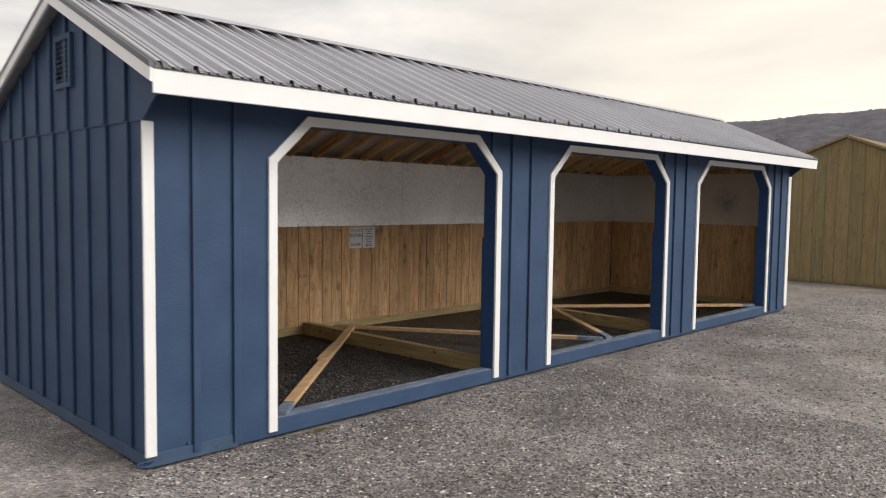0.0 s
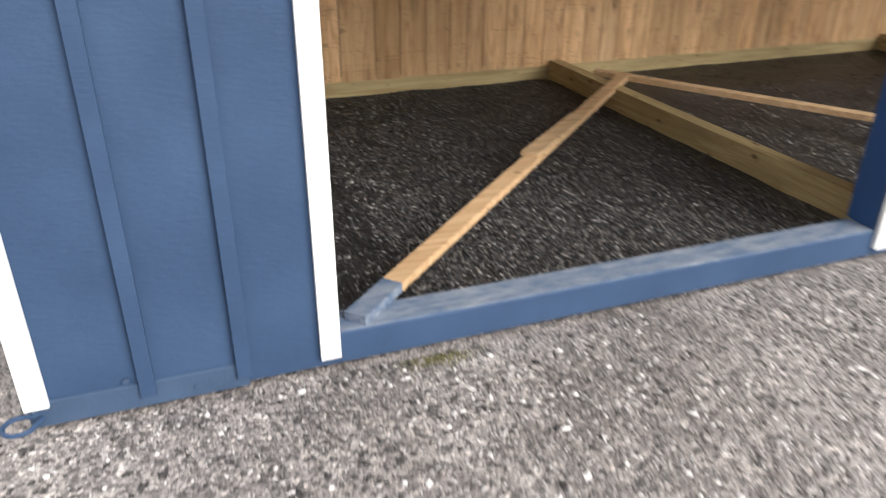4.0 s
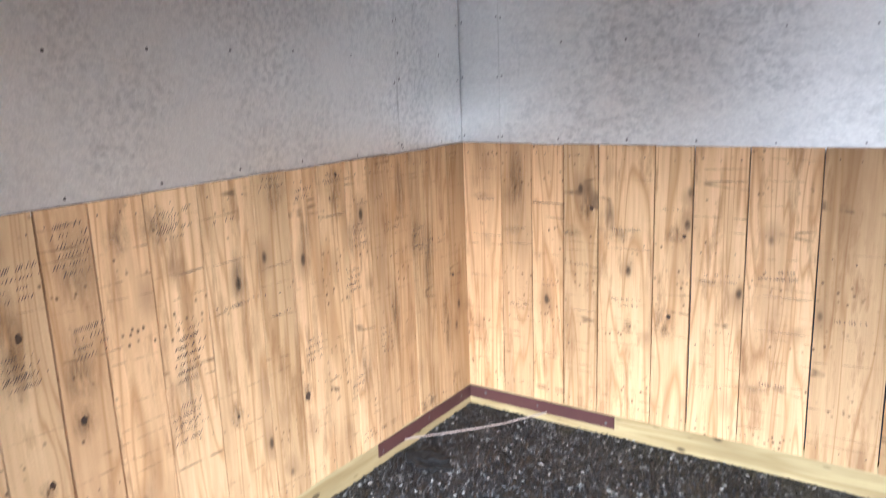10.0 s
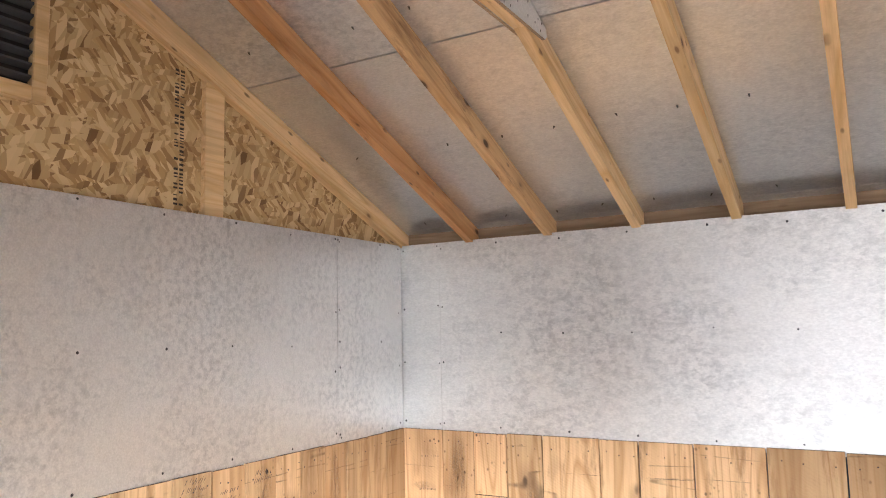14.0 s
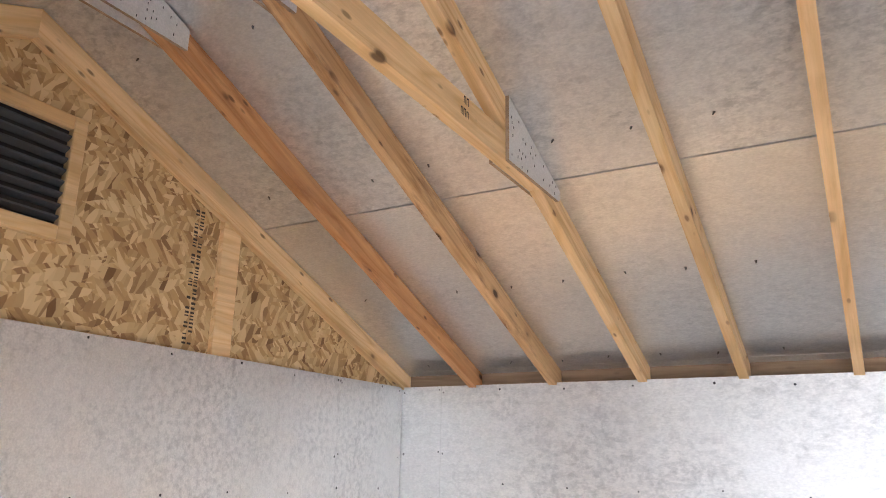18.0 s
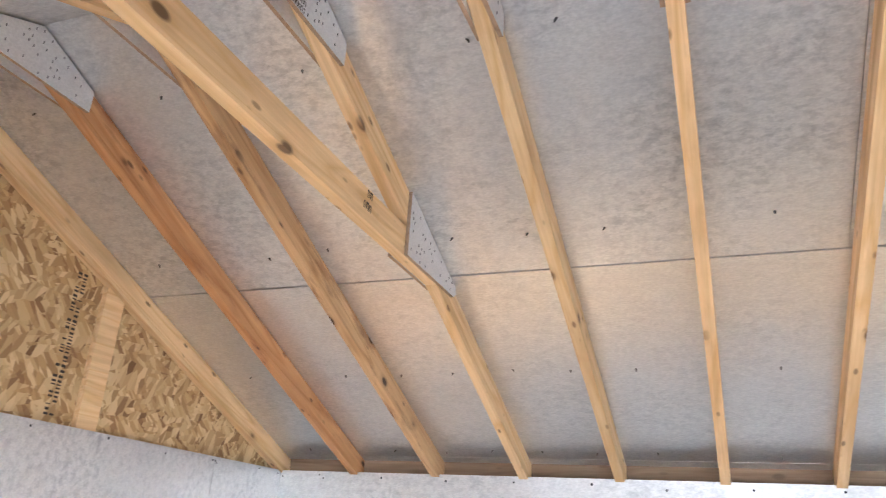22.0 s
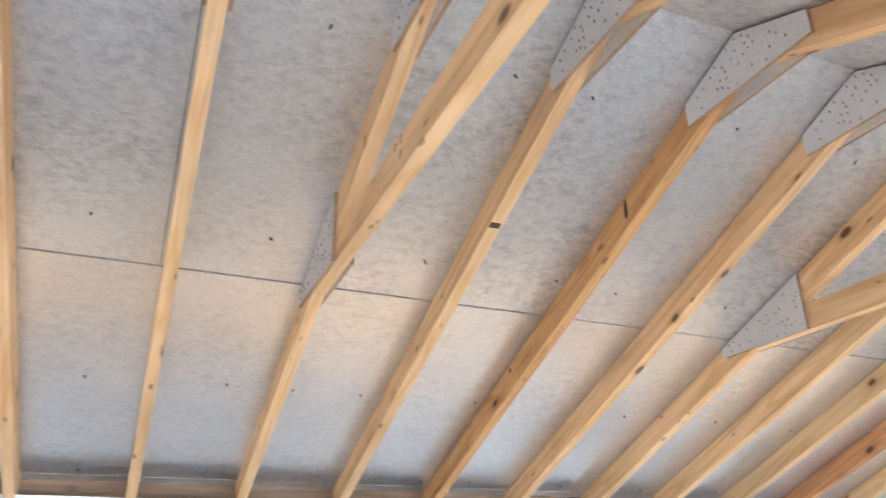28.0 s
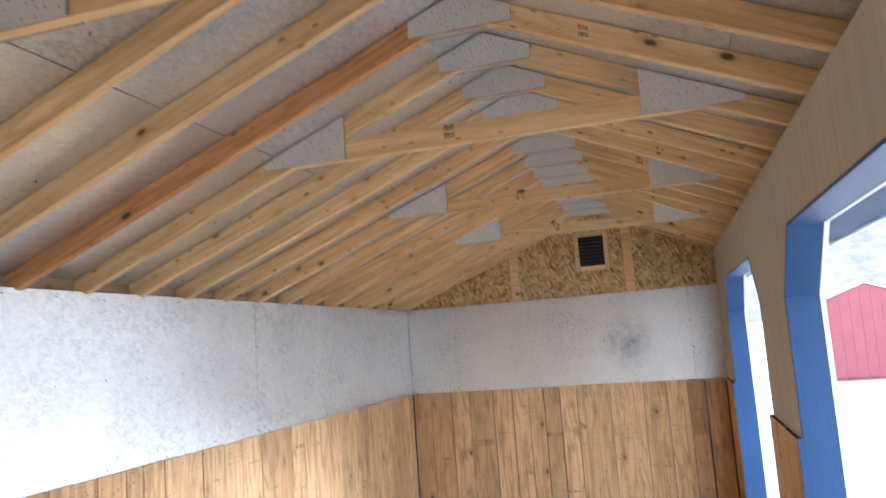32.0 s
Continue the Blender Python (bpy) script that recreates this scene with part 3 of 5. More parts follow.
# ---- back and gable walls ----
wall_back = thing("wall_back", "back wall with foil-faced panels above rough sawn kick planks", "wall", kind="structure")
bm = B()
box(bm, X0 + 0.02, X1 - 0.02, YB - 0.016, YB, 0.0, deck(YB) + 0.004)
part("siding_panel", bm, BLUE, wall_back)
bm = B()
box(bm, IX0 - 0.02, IX1 + 0.02, IY1 + 0.004, IY1 + 0.04, -0.02, PLANK_LOW + 0.03)
part("base_beam", bm, TREATED, wall_back, "treated base timber with knots")
for a, b in ((IX0 - 0.018, 0.2622), (0.2632, 2.779), (2.782, 5.218), (5.221, 7.70), (7.703, 10.14), (10.143, IX1 + 0.018)):
    bm = B()
    box(bm, a, b, IY1 + 0.012, IY1 + 0.024, PLANK_TOP - 0.02, PANEL_TOP)
    part("foil_panel", bm, FOIL, wall_back)


def gable_outline(y0, y1, z0, drop):
    return [(y0, z0), (y1, z0), (y1, deck(y1) - drop), (RIDGE_Y, RIDGE_Z - drop), (y0, deck(y0) - drop)]


for name, xo, xi, s in (("wall_left", X0, IX0, 1), ("wall_right", X1, IX1, -1)):
    w = thing(name, "blue board and batten gable wall, lined with planks, foil panel and strand board", "wall", kind="structure")
    bm = B()
    prism(bm, gable_outline(YF + 0.016, YB, 0.03, 0.012), "x", xo, xo + 0.016 * s)
    part("siding_panel", bm, BLUE, w)
    bm = B()
    prism(bm, [(YF - 0.006, 2.272), (YB, 2.272), (EAVE_B - 0.03, deck(EAVE_B - 0.03) - 0.05), (EAVE_B - 0.03, deck(EAVE_B - 0.03) - 0.012), (RIDGE_Y, RIDGE_Z - 0.012), (EAVE_F + 0.03, deck(EAVE_F + 0.03) - 0.012), (EAVE_F + 0.03, deck(EAVE_F + 0.03) - 0.09), (YF - 0.18, 2.40)], "x", xo - 0.012 * s, xo - 0.001 * s)
    part("gable_siding", bm, BLUE, w)
    bm = B()
    prism(bm, gable_outline(IY0 - 0.02, YB - 0.05, PANEL_TOP - 0.06, 0.004), "x", xi - 0.060 * s, xi - 0.048 * s)
    part("strand_board", bm, OSB, w, "strand board gable sheathing with loose flakes")
    for ya, yb in ((IY0 - 0.02, 0.400), (0.402, 2.838), (2.840, IY1 + 0.0075)):
        bm = B()
        box(bm, *sorted((xi - 0.024 * s, xi - 0.012 * s)), ya, yb, PLANK_TOP - 0.02, PANEL_TOP)
        part("foil_panel", bm, FOIL if name == "wall_left" else FOIL_SMUDGED, w)
    bm = B()
    box(bm, *sorted((xi - 0.04 * s, xi - 0.004 * s)), 0.115, IY1 + 0.004, -0.02, PLANK_LOW + 0.03)
    part("base_beam", bm, TREATED_Y, w, "treated base timber")
    for yc in (2.13, 0.94):
        bm = B()
        box(bm, *sorted((xi - 0.048 * s, xi - 0.0255 * s)), yc - 0.045, yc + 0.045, PANEL_TOP - 0.05, under(yc) + 0.04)
        part("gable_stud", bm, RAFTER, w)
    for k in range(12):
        y = 0.205 + 0.352 * k
        if y > YB - 0.03:
            continue
        for z0, z1 in ((0.10, 2.266), (2.28, deck(y) - 0.03)):
            bm = B()
            xf = xo if z0 < 1 else xo - 0.012 * s
            box(bm, *sorted((xf - 0.024 * s, xf - 0.001 * s)), y - 0.025, y + 0.025, z0, z1, 0.004)
            part("batten", bm, BLUE, w)
    # vents: frame and slats seen from inside and from outside
    yc, zc, hw, hh = 1.30, 2.79, 0.128, 0.155
    for side, x, mat in (("inner", xi - 0.048 * s, RAFTER), ("outer", xo - 0.012 * s, BLUE)):
        d = s if side == "inner" else -s
        for y0, y1, z0, z1 in ((yc - hw - 0.045, yc - hw, zc - hh - 0.045, zc + hh + 0.045), (yc + hw, yc + hw + 0.045, zc - hh - 0.045, zc + hh + 0.045), (yc - hw, yc + hw, zc + hh, zc + hh + 0.045), (yc - hw, yc + hw, zc - hh - 0.045, zc - hh)):
            bm = B()
            box(bm, *sorted((x, x + 0.03 * d)), y0, y1, z0, z1, 0.003)
            part("vent_frame", bm, mat, w)
        bm = B()
        box(bm, *sorted((x + 0.001 * d, x + 0.004 * d)), yc - hw, yc + hw, zc - hh, zc + hh)
        part("vent_backing", bm, BLACK, w)
        for k in range(8):
            bm = B()
            z = zc - hh + 0.012 + 0.037 * k
            prism(bm, [(min(x + 0.006 * d, x + 0.026 * d), z), (max(x + 0.006 * d, x + 0.026 * d), z + 0.012), (max(x + 0.006 * d, x + 0.026 * d), z + 0.018), (min(x + 0.006 * d, x + 0.026 * d), z + 0.006)], "y", yc - hw + 0.002, yc + hw - 0.002)
            part("vent_slat", bm, DARK_METAL if side == "inner" else BLUE, w)


# ---- roof ----
def deck_panels():
    bm = B()
    t = 0.012
    lim = RAKE1 - 0.02
    for side, ys in ((1, [(RIDGE_Y + 0.0, 1.155), (1.158, 2.2715), (2.2785, 3.38), (3.382, EAVE_B - 0.02)]), (-1, [(RIDGE_Y - 0.0, 0.33), (0.327, -0.80)])):
        k = 0
        for ya, yb in ys:
            if side == 1:
                ya, yb = max(ya, RIDGE_Y), yb
                if yb <= ya:
                    continue
            else:
                yb = max(yb, EAVE_F + 0.02)
            x = -6 * STEP + (3 * STEP if k % 2 else 0)
            k += 1
            while x < lim:
                a, b = max(x + 0.001, RAKE0 + 0.02), min(x + 6 * STEP - 0.001, lim)
                if b > a:
                    vs = [bm.verts.new((px, py, deck(py) + dz)) for px in (a, b) for py in (ya, yb) for dz in (0, t)]
                    for q in ((0, 1, 3, 2), (4, 6, 7, 5), (0, 4, 5, 1), (2, 3, 7, 6), (0, 2, 6, 4), (1, 5, 7, 3)):
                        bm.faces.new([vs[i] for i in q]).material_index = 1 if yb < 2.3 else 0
                x += 6 * STEP
    bmesh.ops.recalc_face_normals(bm, faces=bm.faces)
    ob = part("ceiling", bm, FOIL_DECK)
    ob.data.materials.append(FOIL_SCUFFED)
    tagged(ob, "foil-faced roof decking between the rafters", "ceiling", kind="structure")


deck_panels()
roof = thing("roof", "grey ribbed metal gable roof with white fascia", "roof", kind="structure")


def metal_sheet(side):
    bm = B()
    prof = []
    x = RAKE0
    while x < RAKE1 - 0.23:
        prof += [(x, 0), (x + 0.010, 0.0), (x + 0.017, 0.036), (x + 0.044, 0.036), (x + 0.055, 0.0), (x + 0.104, 0.0), (x + 0.106, 0.011), (x + 0.124, 0.011), (x + 0.129, 0), (x + 0.163, 0), (x + 0.165, 0.011), (x + 0.183, 0.011), (x + 0.188, 0)]
        x += 0.2286
    prof.append((RAKE1, 0))
    y0, y1 = (RIDGE_Y - 0.02, EAVE_F - 0.035) if side < 0 else (RIDGE_Y + 0.02, EAVE_B + 0.03)
    rows = [[bm.verts.new((px, y, deck(y) + 0.018 + h)) for px, h in prof] for y in (y0, y1)]
    for i in range(len(prof) - 1):
        bm.faces.new((rows[0][i], rows[0][i + 1], rows[1][i + 1], rows[1][i]))
    return bm


# unseen black sheets, added above the deck so that its joints look dark
for s_, ye in ((-1, EAVE_F), (1, EAVE_B)):
    bm = B()
    prism(bm, [(RIDGE_Y, RIDGE_Z + 0.0128), (ye, deck(ye) + 0.0128), (ye, deck(ye) + 0.0158), (RIDGE_Y, RIDGE_Z + 0.0158)], "x", RAKE0 + 0.01, RAKE1 - 0.01)
    part("underlay", bm, JOINT_BLACK, roof, "unseen black sheet added to darken the decking joints")
part("metal_sheet", metal_sheet(-1), ROOF, roof, "ribbed grey metal roofing sheet")
part("metal_sheet", metal_sheet(1), ROOF, roof, "ribbed grey metal roofing sheet")
bm = B()
for s, sl in ((-1, SLOPE_F), (1, SLOPE_B)):
    vs = [bm.verts.new((x, RIDGE_Y + s * d, RIDGE_Z + 0.066 - sl * d + e)) for x in (RAKE0 - 0.01, RAKE1 + 0.01) for d, e in ((0, 0), (0.13, -0.006))]
    bm.faces.new((vs[0], vs[2], vs[3], vs[1]))
part("ridge_cap", bm, ROOF, roof, "bent metal ridge cap")
bm = B()
box(bm, RAKE0, RAKE1, EAVE_F - 0.02, EAVE_F, 2.393, 2.533, 0.003)
part("fascia", bm, WHITE, roof, "white fascia board")
bm = B()
box(bm, RAKE0 + 0.004, RAKE1 - 0.004, EAVE_F - 0.017, EAVE_F - 0.003, 2.534, deck(EAVE_F) + 0.017, 0.001)
part("drip_strip", bm, DARK_METAL, roof, "dark closure strip under the metal sheets")
bm = B()
prism(bm, [(EAVE_F, 2.41), (EAVE_F, 2.42), (YF + 0.01, 2.51), (YF + 0.01, 2.50)], "x", RAKE0 + 0.1, RAKE1 - 0.1)
part("soffit", bm, BLUE, roof)
for x, s in ((RAKE0, -1), (RAKE1, 1)):
    for e, sl, ye in ((EAVE_F - 0.02, SLOPE_F, -1), (EAVE_B, SLOPE_B, 1)):
        bm = B()
        prism(bm, [(RIDGE_Y, RIDGE_Z - 0.075), (e, deck(e) - 0.075), (e, deck(e) + 0.006), (RIDGE_Y, RIDGE_Z + 0.006)], "x", *sorted((x, x + 0.02 * s)))
        part("rake_board", bm, WHITE, roof, "white rake board")
        bm = B()
        prism(bm, [(RIDGE_Y, RIDGE_Z + 0.007), (e, deck(e) + 0.007), (e, deck(e) + 0.042), (RIDGE_Y, RIDGE_Z + 0.042)], "x", *sorted((x - 0.09 * s, x + 0.024 * s)))
        part("rake_flashing", bm, DARK_METAL, roof, "dark grey rake flashing")


# ---- roof trusses ----
def truss(x, tie, tone=None):
    tr = thing("roof_truss", "pine rafter pair with plated ridge joint" + (" and a collar tie" if tie else ""), "truss", "roof trusses", at=(x, 0, 0))
    w = 0.019
    mat = tone or RAFTER_BACK
    for y0, y1 in ((RIDGE_Y, EAVE_F + 0.012), (RIDGE_Y, EAVE_B - 0.012)):
        bm = B()
        prism(bm, [(y0, deck(y0) - 0.003), (y1, deck(y1) - 0.003), (y1, deck(y1) - (0.097 if y1 > 0 else 0.085)), (y0, under(y0))], "x", -w, w)
        part("rafter", bm, mat if y1 > 0 else RAFTER_FRONT, tr, "darker knotty rafter" if tone and y1 > 0 else "")
    if 0.2 < x < 10.6:
        for s in (-1, 1):
            bm = B()
            a, b = RIDGE_Y - 0.20, RIDGE_Y + 0.20
            prism(bm, [(a, 3.118), (b, 3.118), (b, deck(b) - 0.006), (RIDGE_Y, RIDGE_Z - 0.006), (a, deck(a) - 0.006)], "x", *sorted((s * (w + 0.001), s * (w + 0.012))))
            bare_edges(part("ridge_plate", bm, FOIL_PLATE, tr, "foil-faced plywood joint plate"), PLY_EDGE)
    if tie:
        lo, hi = 2.7975, 2.8865
        ya, yb = 0.40, 2.18
        bm = B()
        prism(bm, [(ya - 0.02, lo), (yb, lo), (yb - 0.2, hi), (ya + 0.19, hi)], "x", -w + 0.001, w - 0.001)
        part("collar_tie", bm, RAFTER, tr)
        for s in (-1, 1):
            for k in (0, 1):
                pts = [(1.922, lo), (1.922, deck(1.922) - 0.005), (2.325, deck(2.325) - 0.005), (2.325, deck(2.325) - 0.028), (2.312, lo)]
                if k:
                    pts = [(0.633, lo), (0.633, deck(0.633) - 0.005), (0.246, deck(0.246) - 0.005), (0.246, deck(0.246) - 0.024), (0.258, lo)]
                bm = B()
                prism(bm, pts, "x", *sorted((s * (w + 0.001), s * (w + 0.012))))
                bare_edges(part("tie_plate", bm, FOIL_PLATE, tr, "foil-faced plywood joint plate"), PLY_EDGE)
    return tr


trusses = [truss(min(TRUSS0 + k * STEP, IX1 - 0.03), k % 4 == 3 and k < 27, {1: REDWOOD, 2: KNOTTY, 9: BROWNWOOD, 14: REDWOOD}.get(k)) for k in range(28)]
PITCH = Mat("dark_pitch", 0.35).color((0.035, 0.012, 0.006)).m
for k, y, top, low in ((9, 1.765, 0.006, 0.072), (9, 2.53, 0.014, 0.036)):
    bm = B()
    prism(bm, [(y + 0.002, deck(y) - top), (y + 0.011, deck(y) - top - 0.45 * (low - top)), (y + 0.010, deck(y) - low + 0.006), (y + 0.002, deck(y) - low), (y - 0.004, deck(y) - low + 0.012), (y - 0.003, deck(y) - top - 0.3 * (low - top))], "x", -0.0205, -0.0188)
    part("pitch_streak", bm, PITCH, trusses[k], "dark brown pitch in the rafter")
bm = B()
prism(bm, [(1.832, under(1.832) - 0.0016), (1.849, under(1.849) - 0.0016), (1.849, under(1.849) + 0.001), (1.832, under(1.832) + 0.001)], "x", -0.0185, 0.012)
part("pitch_streak", bm, PITCH, trusses[8], "dark brown pitch in the rafter")
# the eave's shade is put into the blocks' wood colour
BLOCKING = wood("shaded_blocking", (0.30, 0.215, 0.135), (0.24, 0.165, 0.10), (0.10, 0.06, 0.033), 0, 0.3, 0.3, 0.0)
ends = [min(TRUSS0 + k * STEP, IX1 - 0.03) for k in range(28)]
for a, b in zip(ends, ends[1:]):
    bm = B()
    y0, y1 = YB - 0.046, YB - 0.017
    prism(bm, [(y0, PANEL_TOP - 0.03), (y1, PANEL_TOP - 0.03), (y1, deck(y1) + 0.004), (y0, deck(y0) + 0.004)], "x", a + 0.0192, b - 0.0192)
    part("eave_block", bm, BLOCKING, wall_back, "brown blocking at the eave, coloured dark for its shade")


# ---- timbers on the floor ----
def timber(name, label, a, b, width, height, mat):
    t = thing(name, label, "timber")
    bm = B()
    bar(bm, a, b, width, height)
    part("beam", bm, mat, t)
    a, b = Vector(a), Vector(b)
    part("painted_end", bar(B(), b.lerp(a, 0.038), b, width + 0.002, height + 0.002), WORN_BLUE, t, "blue paint on the end of the beam")
    return t


for xb, xf in ((3.42, 3.62), (7.08, 7.10)):
    timber("cross_beam", "treated timber cross beam lying across the shed floor", (xb + 0.1, IY1, 0.085), (xf, 0.11, 0.085), 0.10, 0.165, TREATED_Y)
def brace(a, b, foot, splice=0.0):
    """A flat brace; foot: the painted length at its start or, below nought, at its end; splice: where a scab board lies on it."""
    t = thing("diagonal_brace", "flat pine brace with a blue painted foot on the sill", "brace")
    a, b = Vector((*a, 0.162)), Vector((*b, 0.168))
    n_ = (b - a).length
    cut = abs(foot) / n_
    lo, hi = (cut, 1.0) if foot > 0 else (0.0, 1 - cut)
    part("board", bar(B(), a.lerp(b, lo), a.lerp(b, hi), 0.085, 0.038), BRACE, t)
    ends = (0.0, cut) if foot > 0 else (1 - cut, 1.0)
    part("painted_foot", bar(B(), a.lerp(b, ends[0]), a.lerp(b, ends[1]), 0.0852, 0.0382), WORN_BLUE, t, "worn blue painted brace foot")
    if splice:
        up = Vector((0, 0, 0.026))
        p, q = a.lerp(b, splice - 0.11) + up, a.lerp(b, splice + 0.10) + up
        side = (b - a).cross(Vector((0, 0, 1))).normalized() * 0.014
        part("splice_board", bar(B(), p - side, q + side, 0.10, 0.022), BRACE, t, "pale splice board with split ends")
    return t


brace((0.955, 0.01), (3.80, 2.72), 0.27, 0.57)
brace((3.64, 2.90), (5.48, 0.07), -0.3)
brace((5.60, 0.05), (7.02, 1.90), 0.3)
brace((7.12, 2.35), (9.95, 0.09), -0.2)


# ---- planks on the lower walls ----
random.seed(7)
plank_meshes = {}


def plank_mesh(width, height, axis, mat):
    key = (round(width, 3), round(height, 2), axis, mat.name)
    if key not in plank_meshes:
        bm = B()
        w = width / 2 - random.choice((0.0020, 0.0026, 0.0034, 0.0052))
        rows = []
        for z in np.linspace(0, height, 5):
            j = random.uniform(-0.0015, 0.0015)
            rows.append([(-w + j, z), (w + j * 0.5, z)])
        def put(u, d, z):
            return bm.verts.new((u, d, z) if axis == "x" else (d, u, z))
        fr = [[put(u, -0.02 if k == 1 else 0.0, z) for k in (0, 1) for u in (a[0], c[0])] for a, c in rows for z in (a[1],)]
        # order in a row: back-left, back-right, front-left, front-right
        for r, q in zip(fr, fr[1:]):
            bm.faces.new((r[2], r[3], q[3], q[2]))
            bm.faces.new((r[0], r[2], q[2], q[0]))
            bm.faces.new((r[3], r[1], q[1], q[3]))
        bm.faces.new((fr[-1][2], fr[-1][3], fr[-1][1], fr[-1][0])).material_index = 1
        bm.faces.new((fr[0][0], fr[0][1], fr[0][3], fr[0][2]))
        bmesh.ops.recalc_face_normals(bm, faces=bm.faces)
        plank_meshes[key] = mesh_of("plank", bm, mat)
        plank_meshes[key].materials.append(SHADED_END)
    return plank_meshes[key]


def planks(parent, axis, cuts, face, sign, z0=PLANK_LOW, z1=PLANK_TOP, brown=()):
    """Upright planks between the cuts; sign: the way from the wall into the room."""
    for a, b in zip(cuts, cuts[1:]):
        low = z0 - random.uniform(0, 0.006)
        spans = [(low, z1 - random.uniform(0, 0.006))]
        if random.random() < 0.06:
            zc = random.uniform(z0 + 0.2, z1 - 0.15)
            spans = [(low, zc - 0.0015), (zc + 0.0015, spans[0][1])]
        for s0, s1 in spans:
            me = plank_mesh(b - a, s1 - s0, axis, PLANK_BROWN if any(u < (a + b) / 2 < w for u, w in brown) else PLANK)
            depth = random.uniform(-0.002, 0.002)
            c = (a + b) / 2
            ob = part("plank", me, None, parent)
            # the mesh's front lies 0.02 towards minus; turn it where the room lies the other way
            if axis == "x":
                ob.location = (c, face - sign * (0.02 + depth), s0)
                ob.rotation_euler = (0, 0, 0 if sign < 0 else math.pi)
            else:
                ob.location = (face - sign * (0.02 + depth), c, s0)
                ob.rotation_euler = (0, 0, 0 if sign < 0 else math.pi)


def cuts_from(start, end, known=(), low=0.10, high=0.19):
    c = list(known) or [start]
    while c[-1] < end - high * 1.3:
        c.append(c[-1] + random.uniform(low, high))
    c.append(end)
    return c


BACK_CUTS = (IX0 - 0.005, 0.269, 0.437, 0.605, 0.783, 1.043, 1.211, 1.434, 1.705, 1.978, 2.175, 2.382, 2.581, 2.729, 2.865, 3.064, 3.221, 3.399, 3.575, 3.782, 3.940, 4.101, 4.257, 4.425, 4.629, 4.775, 4.978, 5.153, 5.377, 5.562, 5.715, 5.871, 6.018, 6.168, 6.372, 6.502, 6.674, 6.812, 7.030, 7.252, 7.463, 7.696, 7.909, 8.122, 8.335, 8.532, 8.742, 8.962, 9.162, 9.363, 9.592, 9.812, 10.052, 10.232, 10.412, 10.594, 10.752, IX1 - 0.022)
LEFT_CUTS = (IY0 + 0.002, 0.27, 0.42, 0.56, 0.70, 0.845, 0.99, 1.167, 1.325, 1.506, 1.709, 1.941, 2.114, 2.276, 2.439, 2.584, 2.736, 2.886, 3.057, 3.188, IY1 - 0.001)
RIGHT_CUTS = (IY0 + 0.002, 0.334, 0.494, 0.7, 0.926, 1.252, 1.585, 1.76, 1.926, 2.087, 2.257, 2.466, 2.721, 2.923, 3.148, IY1 - 0.001)
planks(wall_back, "x", BACK_CUTS, IY1, -1, brown=((0.27, 0.43), (1.98, 2.38), (2.58, 2.73), (4.4, 4.6), (5.1, 5.4), (7.9, 8.1), (10.2, 10.6)))
planks(bpy.data.objects["wall_left"], "y", LEFT_CUTS, IX0, 1, brown=((1.17, 1.32), (2.58, 2.88), (3.06, 3.35)))
planks(bpy.data.objects["wall_right"], "y", RIGHT_CUTS, IX1, -1, brown=((0.13, 0.5), (1.76, 1.93), (2.9, 3.35)))
for i in range(0, len(edges), 2):
    x0, x1 = max(edges[i] + 0.013, IX0 + 0.001), min(edges[i + 1] - 0.013, IX1 - 0.023)
    planks(wall_front, "x", cuts_from(x0, x1), IY0, 1)


# ---- neighbours ----
def gable_shed(name, label, x, yc, half, eave, ridge, depth, siding, roofing, board, over=0.15):
    sh = thing(name, label, "shed", at=(x, yc, 0))
    bm = B()
    prism(bm, [(-half, 0.0), (half, 0.0), (half, eave), (0, ridge), (-half, eave)], "x", 0.02, depth)
    part("body", bm, siding, sh)
    for s in (-1, 1):
        bm = B()
        sl = (ridge - eave) / half
        prism(bm, [(0, ridge + 0.01), (s * (half + over), eave - sl * over + 0.01), (s * (half + over), eave - sl * over + 0.07), (0, ridge + 0.07)], "x", -over, depth + over)
        part("roof_slope", bm, roofing, sh)
    y = -half
    while y < half - 0.02:
        w = min(random.uniform(0.24, 0.32), half - y)
        top = lambda q: ridge - (ridge - eave) * abs(q) / half
        bm = B()
        a, b = y + 0.003, y + w - 0.003
        pts = [(a, 0.05), (b, 0.05), (b, top(b))] + ([(0, ridge)] if a < 0 < b else []) + [(a, top(a))]
        prism(bm, pts, "x", 0.0, 0.019 + random.uniform(-0.004, 0))
        part("board", bm, board, sh)
        y += w
    return sh


gable_shed("board_shed", "tan board-sided wooden shed with a gable roof", 16.3, 0.67, 1.31, 2.82, 3.33, 4.0, TANWOOD, TANWOOD, TANWOOD, 0.08)
gable_shed("red_shed", "red metal-sided shed with a pale roof", 28.0, -5.1, 1.25, 2.35, 2.82, 6.0, RED_SIDING, PALE_ROOF, RED_SIDING, 0.05)


